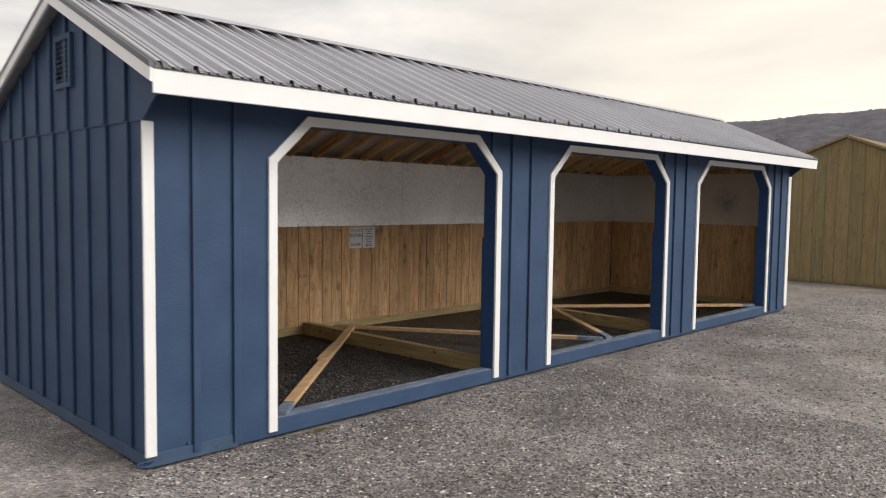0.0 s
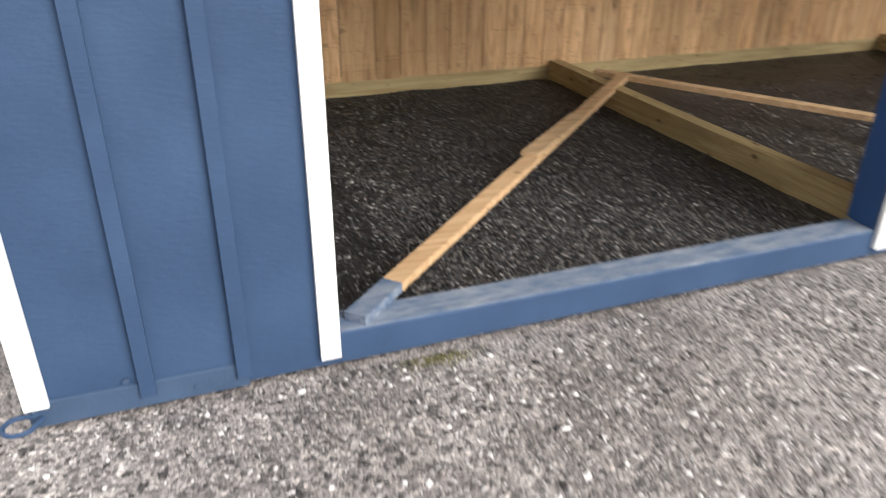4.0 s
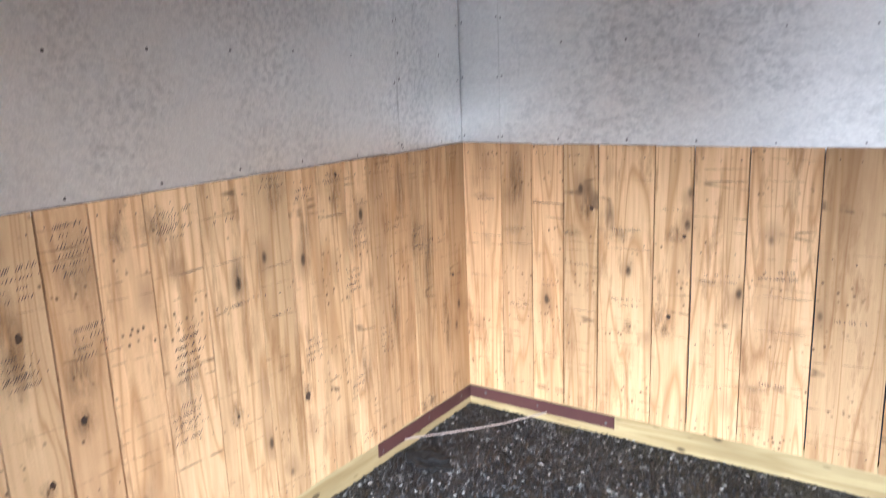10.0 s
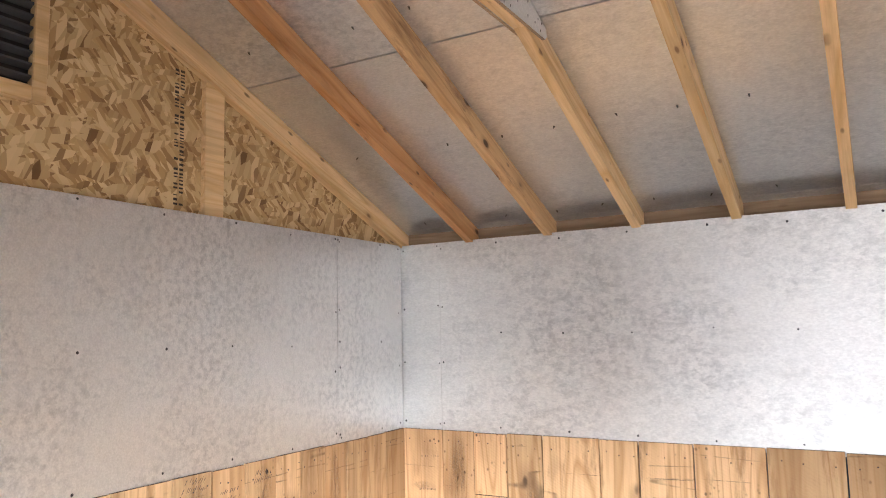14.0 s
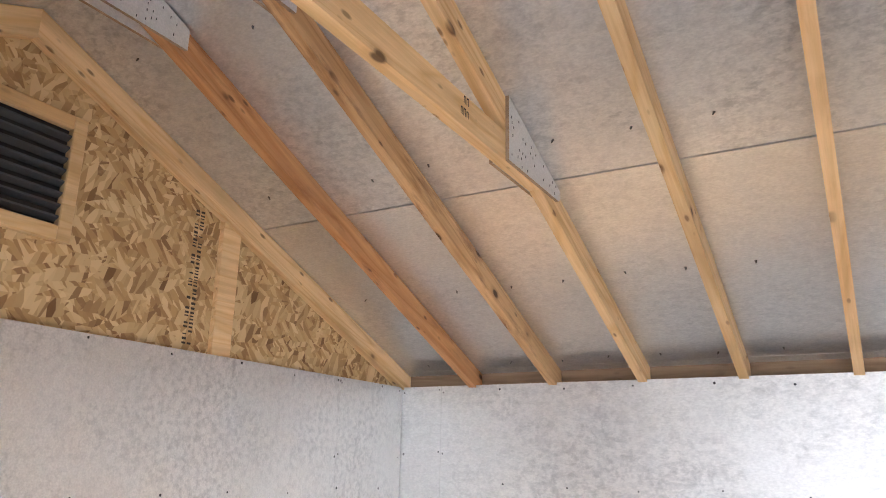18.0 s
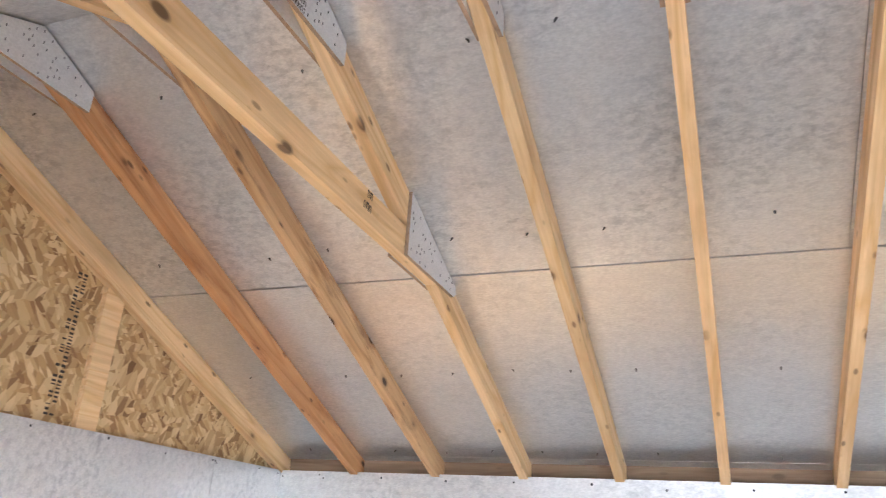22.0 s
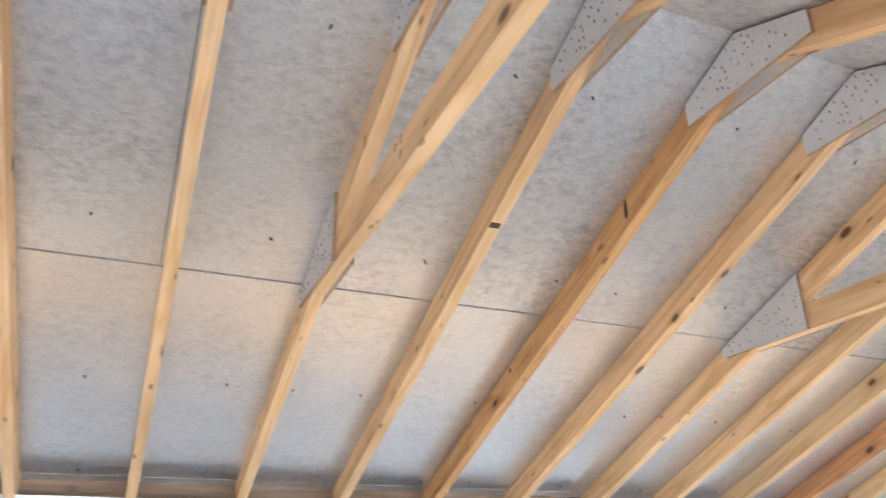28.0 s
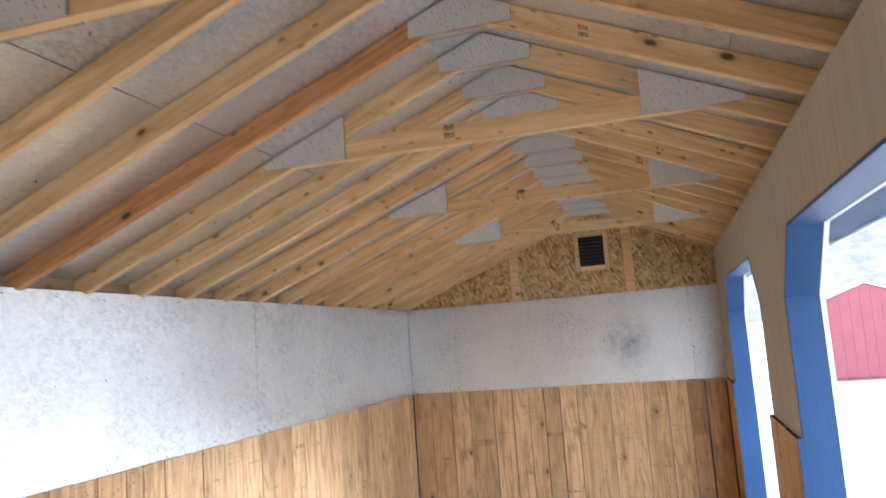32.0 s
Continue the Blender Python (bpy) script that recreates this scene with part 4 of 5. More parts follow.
# ---- skid bolts, moss, far trees ----
for x, z in ((0.19, 0.118), (0.40, 0.045), (0.545, 0.075)):
    bm = B()
    ring = [(x + 0.011 * math.cos(k * math.tau / 8), z + 0.011 * math.sin(k * math.tau / 8)) for k in range(8)]
    prism(bm, ring, "y", YF - 0.014, YF - 0.004)
    part("bolt", bm, SKID, wall_front)
MOSS = Mat("yellow_green_moss", 0.9)
MOSS.color(MOSS.ramp(MOSS.island(), (0.0, (0.10, 0.095, 0.03)), (1.0, (0.24, 0.22, 0.09))))
bm = B()
rng = random.Random(31)
for k in range(420):
    x, y = rng.gauss(1.22, 0.07), -0.075 - abs(rng.gauss(0, 0.03))
    a, h, lean = rng.uniform(0, math.tau), rng.uniform(0.006, 0.022), rng.uniform(-0.012, 0.012)
    dx, dy = 0.0022 * math.cos(a), 0.0022 * math.sin(a)
    bm.faces.new([bm.verts.new(p) for p in ((x - dx, y - dy, -0.012), (x + dx, y + dy, -0.012), (x + lean, y + lean * 0.6, h - 0.006))])
tagged(part("moss", bm, MOSS.m), "yellowish moss on the gravel at the sill", "moss", kind="stuff")
BARK = Mat("grey_bark", 0.9)
BARK.color(BARK.ramp(BARK.noise(BARK.mapping(), 3, 4), (0.3, (0.055, 0.05, 0.048)), (0.7, (0.10, 0.09, 0.085))))


def bare_tree(x, y, height, seed):
    """A leafless tree: a trunk, and limbs that fork into thin twigs."""
    rng = random.Random(seed)
    tree = thing("bare_tree", "leafless grey tree far behind the sheds", "tree", "far bare trees", at=(x, y, 0))
    twigs = B()

    def limb(p, d, length, radius, depth):
        q = p + d * length
        tube(twigs, [p, q], radius, 4)
        if depth:
            for _ in range(rng.choice((2, 3))):
                turn_ = Vector((rng.uniform(-1, 1), rng.uniform(-1, 1), rng.uniform(-0.2, 0.6)))
                limb(q, (d + 0.75 * turn_).normalized(), length * rng.uniform(0.62, 0.8), radius * 0.6, depth - 1)

    top = Vector((0, 0, height * 0.35))
    part("trunk", tube(B(), [(0, 0, 0), (0.1, 0, height * 0.2), top], height * 0.022, 6), BARK.m, tree)
    for _ in range(4):
        limb(top, Vector((rng.uniform(-0.6, 0.6), rng.uniform(-0.6, 0.6), 1)).normalized(), height * 0.2, height * 0.011, 4)
    part("branches", twigs, BARK.m, tree)


for k, (x, y, h) in enumerate(((70.0, 24.0, 9.5), (64.0, 18.5, 6.0), (72.0, 15.0, 6.5))):
    bare_tree(x, y, h, 40 + k)


# ---- fasteners ----
def dots(bm, places, normal, radius, lift=0.0015):
    """Small six-sided heads set flat on a surface."""
    nrm = Vector(normal).normalized()
    u = nrm.cross(Vector((0.3, 0.5, 0.81))).normalized()
    w = nrm.cross(u)
    for p in places:
        p = Vector(p)
        r = radius * random.uniform(0.75, 1.25)
        ring = [bm.verts.new(p + r * (math.cos(k * math.tau / 6) * u + math.sin(k * math.tau / 6) * w)) for k in range(6)]
        top = bm.verts.new(p + nrm * lift)
        for k in range(6):
            bm.faces.new((ring[k], ring[(k + 1) % 6], top))
    return bm


def jig(v=0.012):
    return random.uniform(-v, v)


bm = B()
places = []
for z in (2.302, 1.883, 1.443):
    places += [(0.584 + 0.3145 * k + jig(), IY1 + 0.0115, z + jig(0.008)) for k in range(33)]
for x in (0.055, 0.251, 0.276, 2.768, 2.793, 5.207, 5.232, 7.69, 7.715, 10.13, 10.155):
    places += [(x + jig(0.003), IY1 + 0.0115, z + jig(0.01)) for z in (2.31, 2.02, 1.74, 1.46)]
dots(bm, places, (0, -1, 0), 0.0048)
tagged(part("panel_nail", bm, INK, wall_back), "dark nail heads in the foil panels", kind="stuff")
for name, xi, s in (("wall_left", IX0, 1), ("wall_right", IX1, -1)):
    bm = B()
    places = []
    for z in (2.315, 1.855, 1.445):
        places += [(xi - 0.0115 * s, 0.32 + 0.317 * k + jig(), z + jig(0.008)) for k in range(10)]
    for y in (2.825, 2.853, 3.33, 0.388, 0.414):
        places += [(xi - 0.0115 * s, y + jig(0.003), z + jig(0.01)) for z in (2.31, 2.0, 1.74, 1.46)]
    dots(bm, places, (s, 0, 0), 0.0048)
    tagged(part("panel_nail", bm, INK, bpy.data.objects[name]), "dark nail heads in the foil panels", kind="stuff")


def plank_nails(cuts, spot, normal, parent):
    bm = B()
    places = []
    for a, b in zip(cuts, cuts[1:]):
        n_ = 3 if b - a > 0.14 else 2
        for z in (PLANK_TOP - 0.055, 0.98, 0.55, PLANK_LOW + 0.05):
            if z in (0.98, 0.55) and random.random() < 0.45:
                continue
            places += [spot(a + (b - a) * (k + 0.5) / n_ + jig(0.01), z + jig(0.012)) for k in range(n_)]
    dots(bm, places, normal, 0.0032)
    tagged(part("plank_nail", bm, INK, parent), "dark nail heads in the planks", kind="stuff")


plank_nails(BACK_CUTS, lambda q, z: (q, IY1 - 0.0022, z), (0, -1, 0), wall_back)
plank_nails(LEFT_CUTS, lambda q, z: (IX0 + 0.0022, q, z), (1, 0, 0), bpy.data.objects["wall_left"])
plank_nails(RIGHT_CUTS, lambda q, z: (IX1 - 0.0022, q, z), (-1, 0, 0), bpy.data.objects["wall_right"])

# roofing screws that come through the deck
bm = B()
for y in (3.33, 2.776, 2.127, 1.50, 0.95, 0.40):
    for k in range(48):
        if random.random() < 0.12:
            continue
        x = 0.203 + 0.2286 * k + jig(0.01)
        p = Vector((x, y + jig(0.012), 0))
        if min(abs(x - TRUSS0 - j * STEP) for j in range(28)) < 0.03:
            continue
        p.z = deck(p.y)
        tip = p + Vector((jig(0.006), jig(0.006), -0.009))
        ring = [bm.verts.new(p + Vector((0.0044 * math.cos(q * math.tau / 5), 0.0044 * math.sin(q * math.tau / 5), 0.001))) for q in range(5)]
        end = [bm.verts.new(tip + Vector((0.0024 * math.cos(q * math.tau / 5), 0.0024 * math.sin(q * math.tau / 5), 0))) for q in range(5)]
        for q in range(5):
            bm.faces.new((ring[q], ring[(q + 1) % 5], end[(q + 1) % 5], end[q]))
        bm.faces.new(end)
tagged(part("roofing_screw", bm, STEEL, roof), "screw tips poking through the decking", kind="stuff")

# staples in the joint plates: one mesh each, shared by the plates alike
def staple_mesh(name, spots, x):
    bm = B()
    for y, z in spots:
        box(bm, *sorted((x, x + (0.0015 if x > 0 else -0.0015))), y - 0.0009, y + 0.0009, z - 0.0038, z + 0.0038)
    return mesh_of(name, bm, INK)


def scattered(count, y0, y1, low, clear, seed):
    """Places for staples, strewn over a plate that reaches from low up to the deck."""
    rng = random.Random(seed)
    spots = []
    while len(spots) < count:
        y, z = rng.uniform(y0, y1), rng.uniform(low, 3.25)
        if z < deck(y) - clear and all(abs(y - u) + abs(z - w) > 0.02 for u, w in spots):
            spots.append((y, z))
    return spots


ridge_spots = scattered(30, RIDGE_Y - 0.19, RIDGE_Y + 0.19, 3.128, 0.018, 3)
back_spots = scattered(26, 1.93, 2.30, 2.806, 0.016, 4)
front_spots = scattered(26, 0.27, 0.625, 2.806, 0.016, 5)
staples = {(n_, sg): staple_mesh("staple", sp, sg * 0.0312) for n_, sp in (("ridge", ridge_spots), ("back", back_spots), ("front", front_spots)) for sg in (-1, 1)}
for tr in [o for o in bpy.data.objects if o.name.startswith("roof_truss")]:
    for pl in list(tr.children):
        side = 1 if pl.data and pl.data.vertices[0].co.x > 0 else -1
        if pl.name.startswith("ridge_plate"):
            tagged(part("staple", staples["ridge", side], None, pl), kind="stuff")
        elif pl.name.startswith("tie_plate"):
            tagged(part("staple", staples["back" if pl.data.vertices[0].co.y > 1 else "front", side], None, pl), kind="stuff")

# ---- corner plates, twine and droppings ----
plate = thing("corner_plate", "rust-red steel angle plate screwed to the base timbers", "plate")
for name, args in (("back_leg", (IX0 + 0.001, 0.872, IY1 - 0.004, IY1 + 0.003, 0.052, 0.117)), ("side_leg", (IX0 - 0.003, IX0 + 0.004, 2.55, IY1 - 0.0045, 0.052, 0.117))):
    bm = B()
    box(bm, *args, 0.001)
    part(name, bm, RUST, plate)
for p, nrm in (((0.15, IY1 - 0.0042, 0.09), (0, -1, 0)), ((0.46, IY1 - 0.0042, 0.085), (0, -1, 0)), ((0.83, IY1 - 0.0042, 0.075), (0, -1, 0)), ((IX0 + 0.0042, 2.58, 0.075), (1, 0, 0)), ((IX0 + 0.0042, 2.95, 0.09), (1, 0, 0)), ((IX0 + 0.0042, 3.25, 0.09), (1, 0, 0))):
    bm = B()
    dots(bm, [p], nrm, 0.008, 0.004)
    part("screw", bm, STEEL, plate)
tw = thing("wire", "pale bent wire lying between the corner plates", "wire")
bm = B()
bend = [Vector(p) for p in ((0.058, 2.74, 0.064), (0.25, 3.0, 0.047), (0.377, 3.142, 0.052), (0.516, 3.338, 0.064))]
pts = []
for p, q in zip(bend, bend[1:]):
    pts += [p.lerp(q, k / 4) for k in range(4)]
tube(bm, [*pts, bend[-1]], 0.0032, 6)
part("strand", bm, ROPE, tw)

DUNG = Mat("dark_wet_clod", 0.9).color((0.006, 0.0045, 0.004)).m
for x, y, r in ((0.237, 2.687, 0.13), (0.833, 2.286, 0.085), (0.488, 1.941, 0.06), (1.133, 2.688, 0.085)):
    bm = B()
    for vert in bmesh.ops.create_icosphere(bm, subdivisions=3, radius=1.0)["verts"]:
        d = r * (0.75 + 0.55 * noise.noise(vert.co * 1.7 + Vector((x, y, r)) * 9) + 0.2 * noise.noise(vert.co * 5))
        vert.co = Vector((vert.co.x * d * 1.2, vert.co.y * d * 0.8, vert.co.z * d * 0.3))
    c = part("clod", bm, DUNG)
    c.location = (x, y, 0.016)
    tagged(c, "dark wet clod on the gravel floor", "clod", "clods on the floor")


def floor_level(x, y):
    return 0.012 + 0.012 * noise.noise(((x - IX0) / (IX1 - IX0) * 32, (y - IY0 + 0.1) / (IY1 - IY0 + 0.1) * 16, 3))


def yard_level(x, y):
    return 0.012 * noise.noise((x * 0.7, y * 0.7, 0)) - 0.012


def pebbles(name, label, count, area, sizes, tones, level, seed, pick):
    """Loose stones, squashed and turned, in one mesh."""
    rng = np.random.default_rng(seed)
    cube = np.array([(0.9, 0, 0), (-1, 0.1, 0), (0, 1, 0.1), (0.1, -0.9, 0), (0, 0, 0.9), (0.1, 0, -1)])
    tris = np.array([(0, 2, 4), (2, 1, 4), (1, 3, 4), (3, 0, 4), (2, 0, 5), (1, 2, 5), (3, 1, 5), (0, 3, 5)])
    xs = pick(rng, count, area)
    r = sizes[0] + (sizes[1] - sizes[0]) * rng.random(count) ** 3
    turn_ = rng.random(count) * math.tau
    sq = np.stack([rng.uniform(0.8, 1.4, count), rng.uniform(0.6, 1.0, count), rng.uniform(0.35, 0.6, count)], 1)
    pts = cube[None] * rng.uniform(0.75, 1.2, (count, 6, 1)) * (sq * r[:, None])[:, None]
    c_, s_ = np.cos(turn_)[:, None], np.sin(turn_)[:, None]
    rot = np.stack([pts[..., 0] * c_ - pts[..., 1] * s_, pts[..., 0] * s_ + pts[..., 1] * c_, pts[..., 2]], -1)
    rot[..., :2] += xs[:, None]
    z = np.array([level(px, py) for px, py in xs])
    rot[..., 2] += (z + r * 0.12)[:, None]
    faces = (tris[None] + 6 * np.arange(count)[:, None, None]).reshape(-1, 3)
    me = bpy.data.meshes.new(name)
    me.from_pydata(rot.reshape(-1, 3).tolist(), [], faces.tolist())
    me.materials.append(tones)
    tagged(new(name, me), label, "gravel", kind="stuff")


def stone(name, *stops):
    m = Mat(name, 0.42)
    return m.color(m.ramp(m.island(), *stops)).bump(m.noise(m.mapping(), 90, 3), 0.3, 0.002).m


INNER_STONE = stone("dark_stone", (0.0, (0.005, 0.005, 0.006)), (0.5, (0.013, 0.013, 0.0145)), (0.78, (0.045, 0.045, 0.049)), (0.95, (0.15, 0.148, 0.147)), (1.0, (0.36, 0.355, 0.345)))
OUTER_STONE = stone("grey_stone", (0.0, (0.026, 0.0235, 0.0225)), (0.45, (0.125, 0.113, 0.108)), (0.80, (0.28, 0.258, 0.249)), (0.94, (0.47, 0.445, 0.43)), (1.0, (0.80, 0.77, 0.75)))


def spread(rng, n_, area):
    x0, x1, y0, y1 = area
    return np.stack([rng.uniform(x0, x1, n_), rng.uniform(y0, y1, n_)], 1)


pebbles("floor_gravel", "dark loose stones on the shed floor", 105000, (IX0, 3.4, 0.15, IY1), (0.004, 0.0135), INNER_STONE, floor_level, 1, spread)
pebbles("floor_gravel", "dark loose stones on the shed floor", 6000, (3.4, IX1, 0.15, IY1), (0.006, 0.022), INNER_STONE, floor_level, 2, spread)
# paler stones, denser towards the sill, put the daylight's falloff into floor colour
LIT_STONE = stone("lit_stone", (0.0, (0.035, 0.031, 0.028)), (0.5, (0.10, 0.087, 0.078)), (0.88, (0.20, 0.18, 0.165)), (1.0, (0.45, 0.43, 0.40)))


def spread_front(rng, n_, area):
    x0, x1, y0, y1 = area
    return np.stack([rng.uniform(x0, x1, n_), y0 + (y1 - y0) * rng.random(n_) ** 1.5], 1)


pebbles("tracked_gravel", "paler stones behind the sill, standing in for daylight on the floor", 52000, (1.3, 7.2, 0.15, 2.6), (0.004, 0.0125), LIT_STONE, floor_level, 5, spread_front)
pebbles("yard_gravel", "loose grey stones on the yard", 115000, (-1.5, 4.6, -3.6, -0.06), (0.0038, 0.015), OUTER_STONE, yard_level, 3, spread)
pebbles("yard_gravel", "loose grey stones on the yard", 60000, (-2.5, 14.0, -7.0, -0.06), (0.006, 0.021), OUTER_STONE, yard_level, 4, spread)

# ---- notice, ring ----
notice = thing("price_notice", "two white printed price sheets on the back planks", "notice")
for x0, x1, name in ((4.23, 4.452, "sheet"), (4.466, 4.688, "sheet")):
    bm = B()
    box(bm, x0, x1, IY1 - 0.006, IY1 - 0.0045, 1.112, 1.408)
    part(name, bm, PAPER, notice)


def words(text, x, z, size, parent):
    cu = bpy.data.curves.new("lettering", "FONT")
    cu.body, cu.size, cu.align_x, cu.extrude = text, size, "CENTER", 0.0004
    cu.materials.append(INK)
    ob = new("lettering", cu)
    ob.location, ob.rotation_euler, ob.parent = (x, IY1 - 0.0066, z), (math.pi / 2, 0, 0), parent


sheet = bpy.data.objects["sheet"]
words("12 x 36", 4.341, 1.340, 0.058, sheet)
words("RUN IN", 4.341, 1.272, 0.062, sheet)
words("$13,850", 4.341, 1.150, 0.052, sheet)
for k, (w_, z) in enumerate(((0.15, 1.375), (0.07, 1.345), (0.10, 1.31), (0.14, 1.27), (0.10, 1.235), (0.08, 1.20), (0.12, 1.165), (0.12, 1.14))):
    bm = B()
    box(bm, 4.577 - w_ / 2, 4.577 + w_ / 2, IY1 - 0.0072, IY1 - 0.0062, z - 0.005, z + 0.005)
    part("print_line", bm, INK, notice)
ring = thing("tow_loop", "blue painted steel tow loop at the corner of the base", "loop")
bm = B()
tube(bm, [(X0 + 0.02, YF - 0.005, 0.055)] + [(X0 - 0.035 + 0.05 * math.cos(a), YF - 0.01 + 0.045 * math.sin(a) - 0.03, 0.05) for a in np.linspace(0.9, 5.4, 10)] + [(X0 + 0.03, YF - 0.02, 0.05)], 0.008, 8)
part("loop", bm, BLUE, ring)


# ---- knots and scars on the planks nearest the path ----
KNOT = Mat("dark_knot", 0.7)
KNOT.color(KNOT.ramp(KNOT.noise(KNOT.mapping(), 60, 4), (0.35, (0.030, 0.016, 0.009)), (0.65, (0.095, 0.052, 0.028))))
KNOT = KNOT.m
SCAR = Mat("grey_saw_scar", 0.8).color((0.115, 0.08, 0.058)).m


def knot(wall, q, z, r, tall=1.3):
    """An oval knot let into a plank; wall: left or back."""
    for name, rad, depth, mat in (("knot", 0.62, 0.0034, KNOT),):
        bm = B()
        ring = []
        for k in range(14):
            a = k * math.tau / 14
            d = r * rad * random.uniform(0.78, 1.15)
            u, w = d * math.cos(a), d * tall * (1.25 if rad > 1 else 1) * math.sin(a)
            ring.append(bm.verts.new((q + u, IY1 - depth + 0.0008, z + w) if wall == "back" else (IX0 + depth - 0.0008, q + u, z + w)))
        top = bm.verts.new((q, IY1 - depth, z) if wall == "back" else (IX0 + depth, q, z))
        for k in range(14):
            bm.faces.new((ring[k], ring[(k + 1) % 14], top))
        bmesh.ops.recalc_face_normals(bm, faces=bm.faces)
        part(name, bm, mat, bpy.data.objects["wall_" + wall])


def saw_marks(wall, q, z, width, height, count, lean=0.5):
    """Rows of short slanted blade scars, evenly spaced across a plank, in one mesh."""
    bm = B()
    rows_ = max(1, round(height / 0.028))
    for r in range(rows_):
        cz0 = z + (r - (rows_ - 1) / 2) * 0.028
        gap = random.choice((0.007, 0.009, 0.011))
        ln = random.uniform(0.004, 0.010)
        first, last = sorted(random.uniform(-0.5, 0.5) for _ in range(2))
        first, last = min(first, -0.35), max(last, 0.3)
        u = first * width
        while u < last * width:
            u += gap * random.uniform(0.85, 1.15)
            if random.random() < 0.32:
                continue
            h = ln * random.uniform(0.5, 1.2)
            t = random.uniform(0.0010, 0.0024)
            cq, cz = q + u, cz0 + 0.05 * u + random.uniform(-0.001, 0.001)
            pts = [(cq - h * lean - t, cz - h), (cq - h * lean + t * 0.6, cz - h), (cq + h * lean + t, cz + h), (cq + h * lean - t * 0.6, cz + h)]
            bm.faces.new([bm.verts.new((a, IY1 - 0.0026, w) if wall == "back" else (IX0 + 0.0026, a, w)) for a, w in pts])
    tagged(part("saw_scar", bm, SCAR, bpy.data.objects["wall_" + wall]), kind="stuff")


def check(wall, q0, q1, z, tilt=0.0, t=0.0012):
    """A thin dark crack across a plank."""
    bm = B()
    pts = [(q0, z), (q0 + (q1 - q0) * 0.5, z + tilt * 0.4 - t), (q1, z + tilt - 0.0006), (q1, z + tilt + 0.0006), (q0 + (q1 - q0) * 0.5, z + tilt * 0.4 + t)]
    bm.faces.new([bm.verts.new((u, IY1 - 0.0026, w) if wall == "back" else (IX0 + 0.0026, u, w)) for u, w in pts])
    part("crack", bm, SCAR, bpy.data.objects["wall_" + wall])


for q, z, r in ((1.05, 1.375, 0.026), (1.079, 1.086, 0.017), (1.224, 0.788, 0.018), (1.106, 0.635, 0.015), (1.268, 0.453, 0.015), (1.785, 0.571, 0.009), (2.134, 0.517, 0.024), (0.939, 0.771, 0.013), (3.042, 0.986, 0.010), (3.213, 0.768, 0.013), (2.384, 1.378, 0.012)):
    knot("left", q, z, r)
for q, z, r in ((0.748, 1.131, 0.017), (1.119, 0.659, 0.018), (1.179, 1.034, 0.014), (0.552, 0.524, 0.006), (0.943, 0.588, 0.007)):
    knot("back", q, z, r, 1.1)
for q, z, w, h, n_ in ((1.574, 1.324, 0.15, 0.07, 46), (2.023, 1.394, 0.14, 0.05, 40), (1.033, 1.009, 0.11, 0.08, 18), (1.60, 0.857, 0.14, 0.10, 20), (1.583, 0.657, 0.14, 0.10, 22), (2.031, 0.894, 0.13, 0.02, 12), (2.509, 1.11, 0.12, 0.10, 34), (2.45, 0.922, 0.11, 0.10, 26), (2.97, 0.959, 0.12, 0.09, 30), (2.506, 0.196, 0.12, 0.06, 22), (2.43, 0.441, 0.10, 0.10, 18), (1.095, 1.235, 0.12, 0.10, 14), (1.26, 1.30, 0.14, 0.16, 20), (1.27, 1.02, 0.14, 0.10, 20), (1.82, 1.29, 0.20, 0.03, 20), (1.82, 0.98, 0.18, 0.03, 20), (2.19, 1.33, 0.13, 0.06, 20), (2.36, 1.37, 0.13, 0.06, 20), (2.66, 1.25, 0.11, 0.03, 20), (2.19, 0.70, 0.13, 0.12, 20), (2.65, 0.60, 0.12, 0.15, 20), (1.08, 0.40, 0.14, 0.10, 20)):
    saw_marks("left", q, z, w, h, n_)
for q, z, w, h, n_ in ((0.175, 1.145, 0.16, 0.015, 16), (1.123, 1.149, 0.14, 0.015, 14), (0.910, 1.04, 0.20, 0.03, 18), (1.331, 0.62, 0.16, 0.04, 12), (1.576, 0.421, 0.20, 0.03, 14), (1.309, 0.362, 0.16, 0.03, 14), (0.354, 0.20, 0.12, 0.04, 12), (0.174, 1.30, 0.15, 0.012, 16), (0.354, 1.01, 0.13, 0.012, 16), (0.354, 0.62, 0.13, 0.012, 16), (0.524, 0.75, 0.13, 0.06, 16), (0.704, 0.86, 0.14, 0.03, 16), (0.914, 0.70, 0.2, 0.06, 16), (1.324, 0.86, 0.18, 0.06, 16), (1.844, 0.74, 0.2, 0.03, 16), (1.574, 0.9, 0.2, 0.05, 16), (2.074, 1.1, 0.16, 0.05, 16)):
    saw_marks("back", q, z, w, h, n_, -0.3)
for q0, q1, z, t in ((1.585, 1.704, 1.142, 0.0022), (1.710, 1.899, 1.140, 0.0012), (1.946, 2.102, 1.08, 0.0014), (2.279, 2.433, 1.215, 0.0014), (1.20, 1.30, 1.37, 0.001), (2.471, 2.579, 1.238, 0.001)):
    check("left", q0, q1, z, 0.004, t)
for q0, q1, z, t in ((0.272, 0.434, 0.93, 0.0014), (0.788, 1.036, 0.953, 0.001), (0.612, 0.779, 0.63, 0.001), (0.445, 0.601, 0.382, 0.0014), (1.219, 1.429, 1.278, 0.001), (1.470, 1.699, 0.81, 0.001), (1.456, 1.694, 0.658, 0.001), (0.079, 0.264, 0.96, 0.001)):
    check("back", q0, q1, z, 0.003, t)


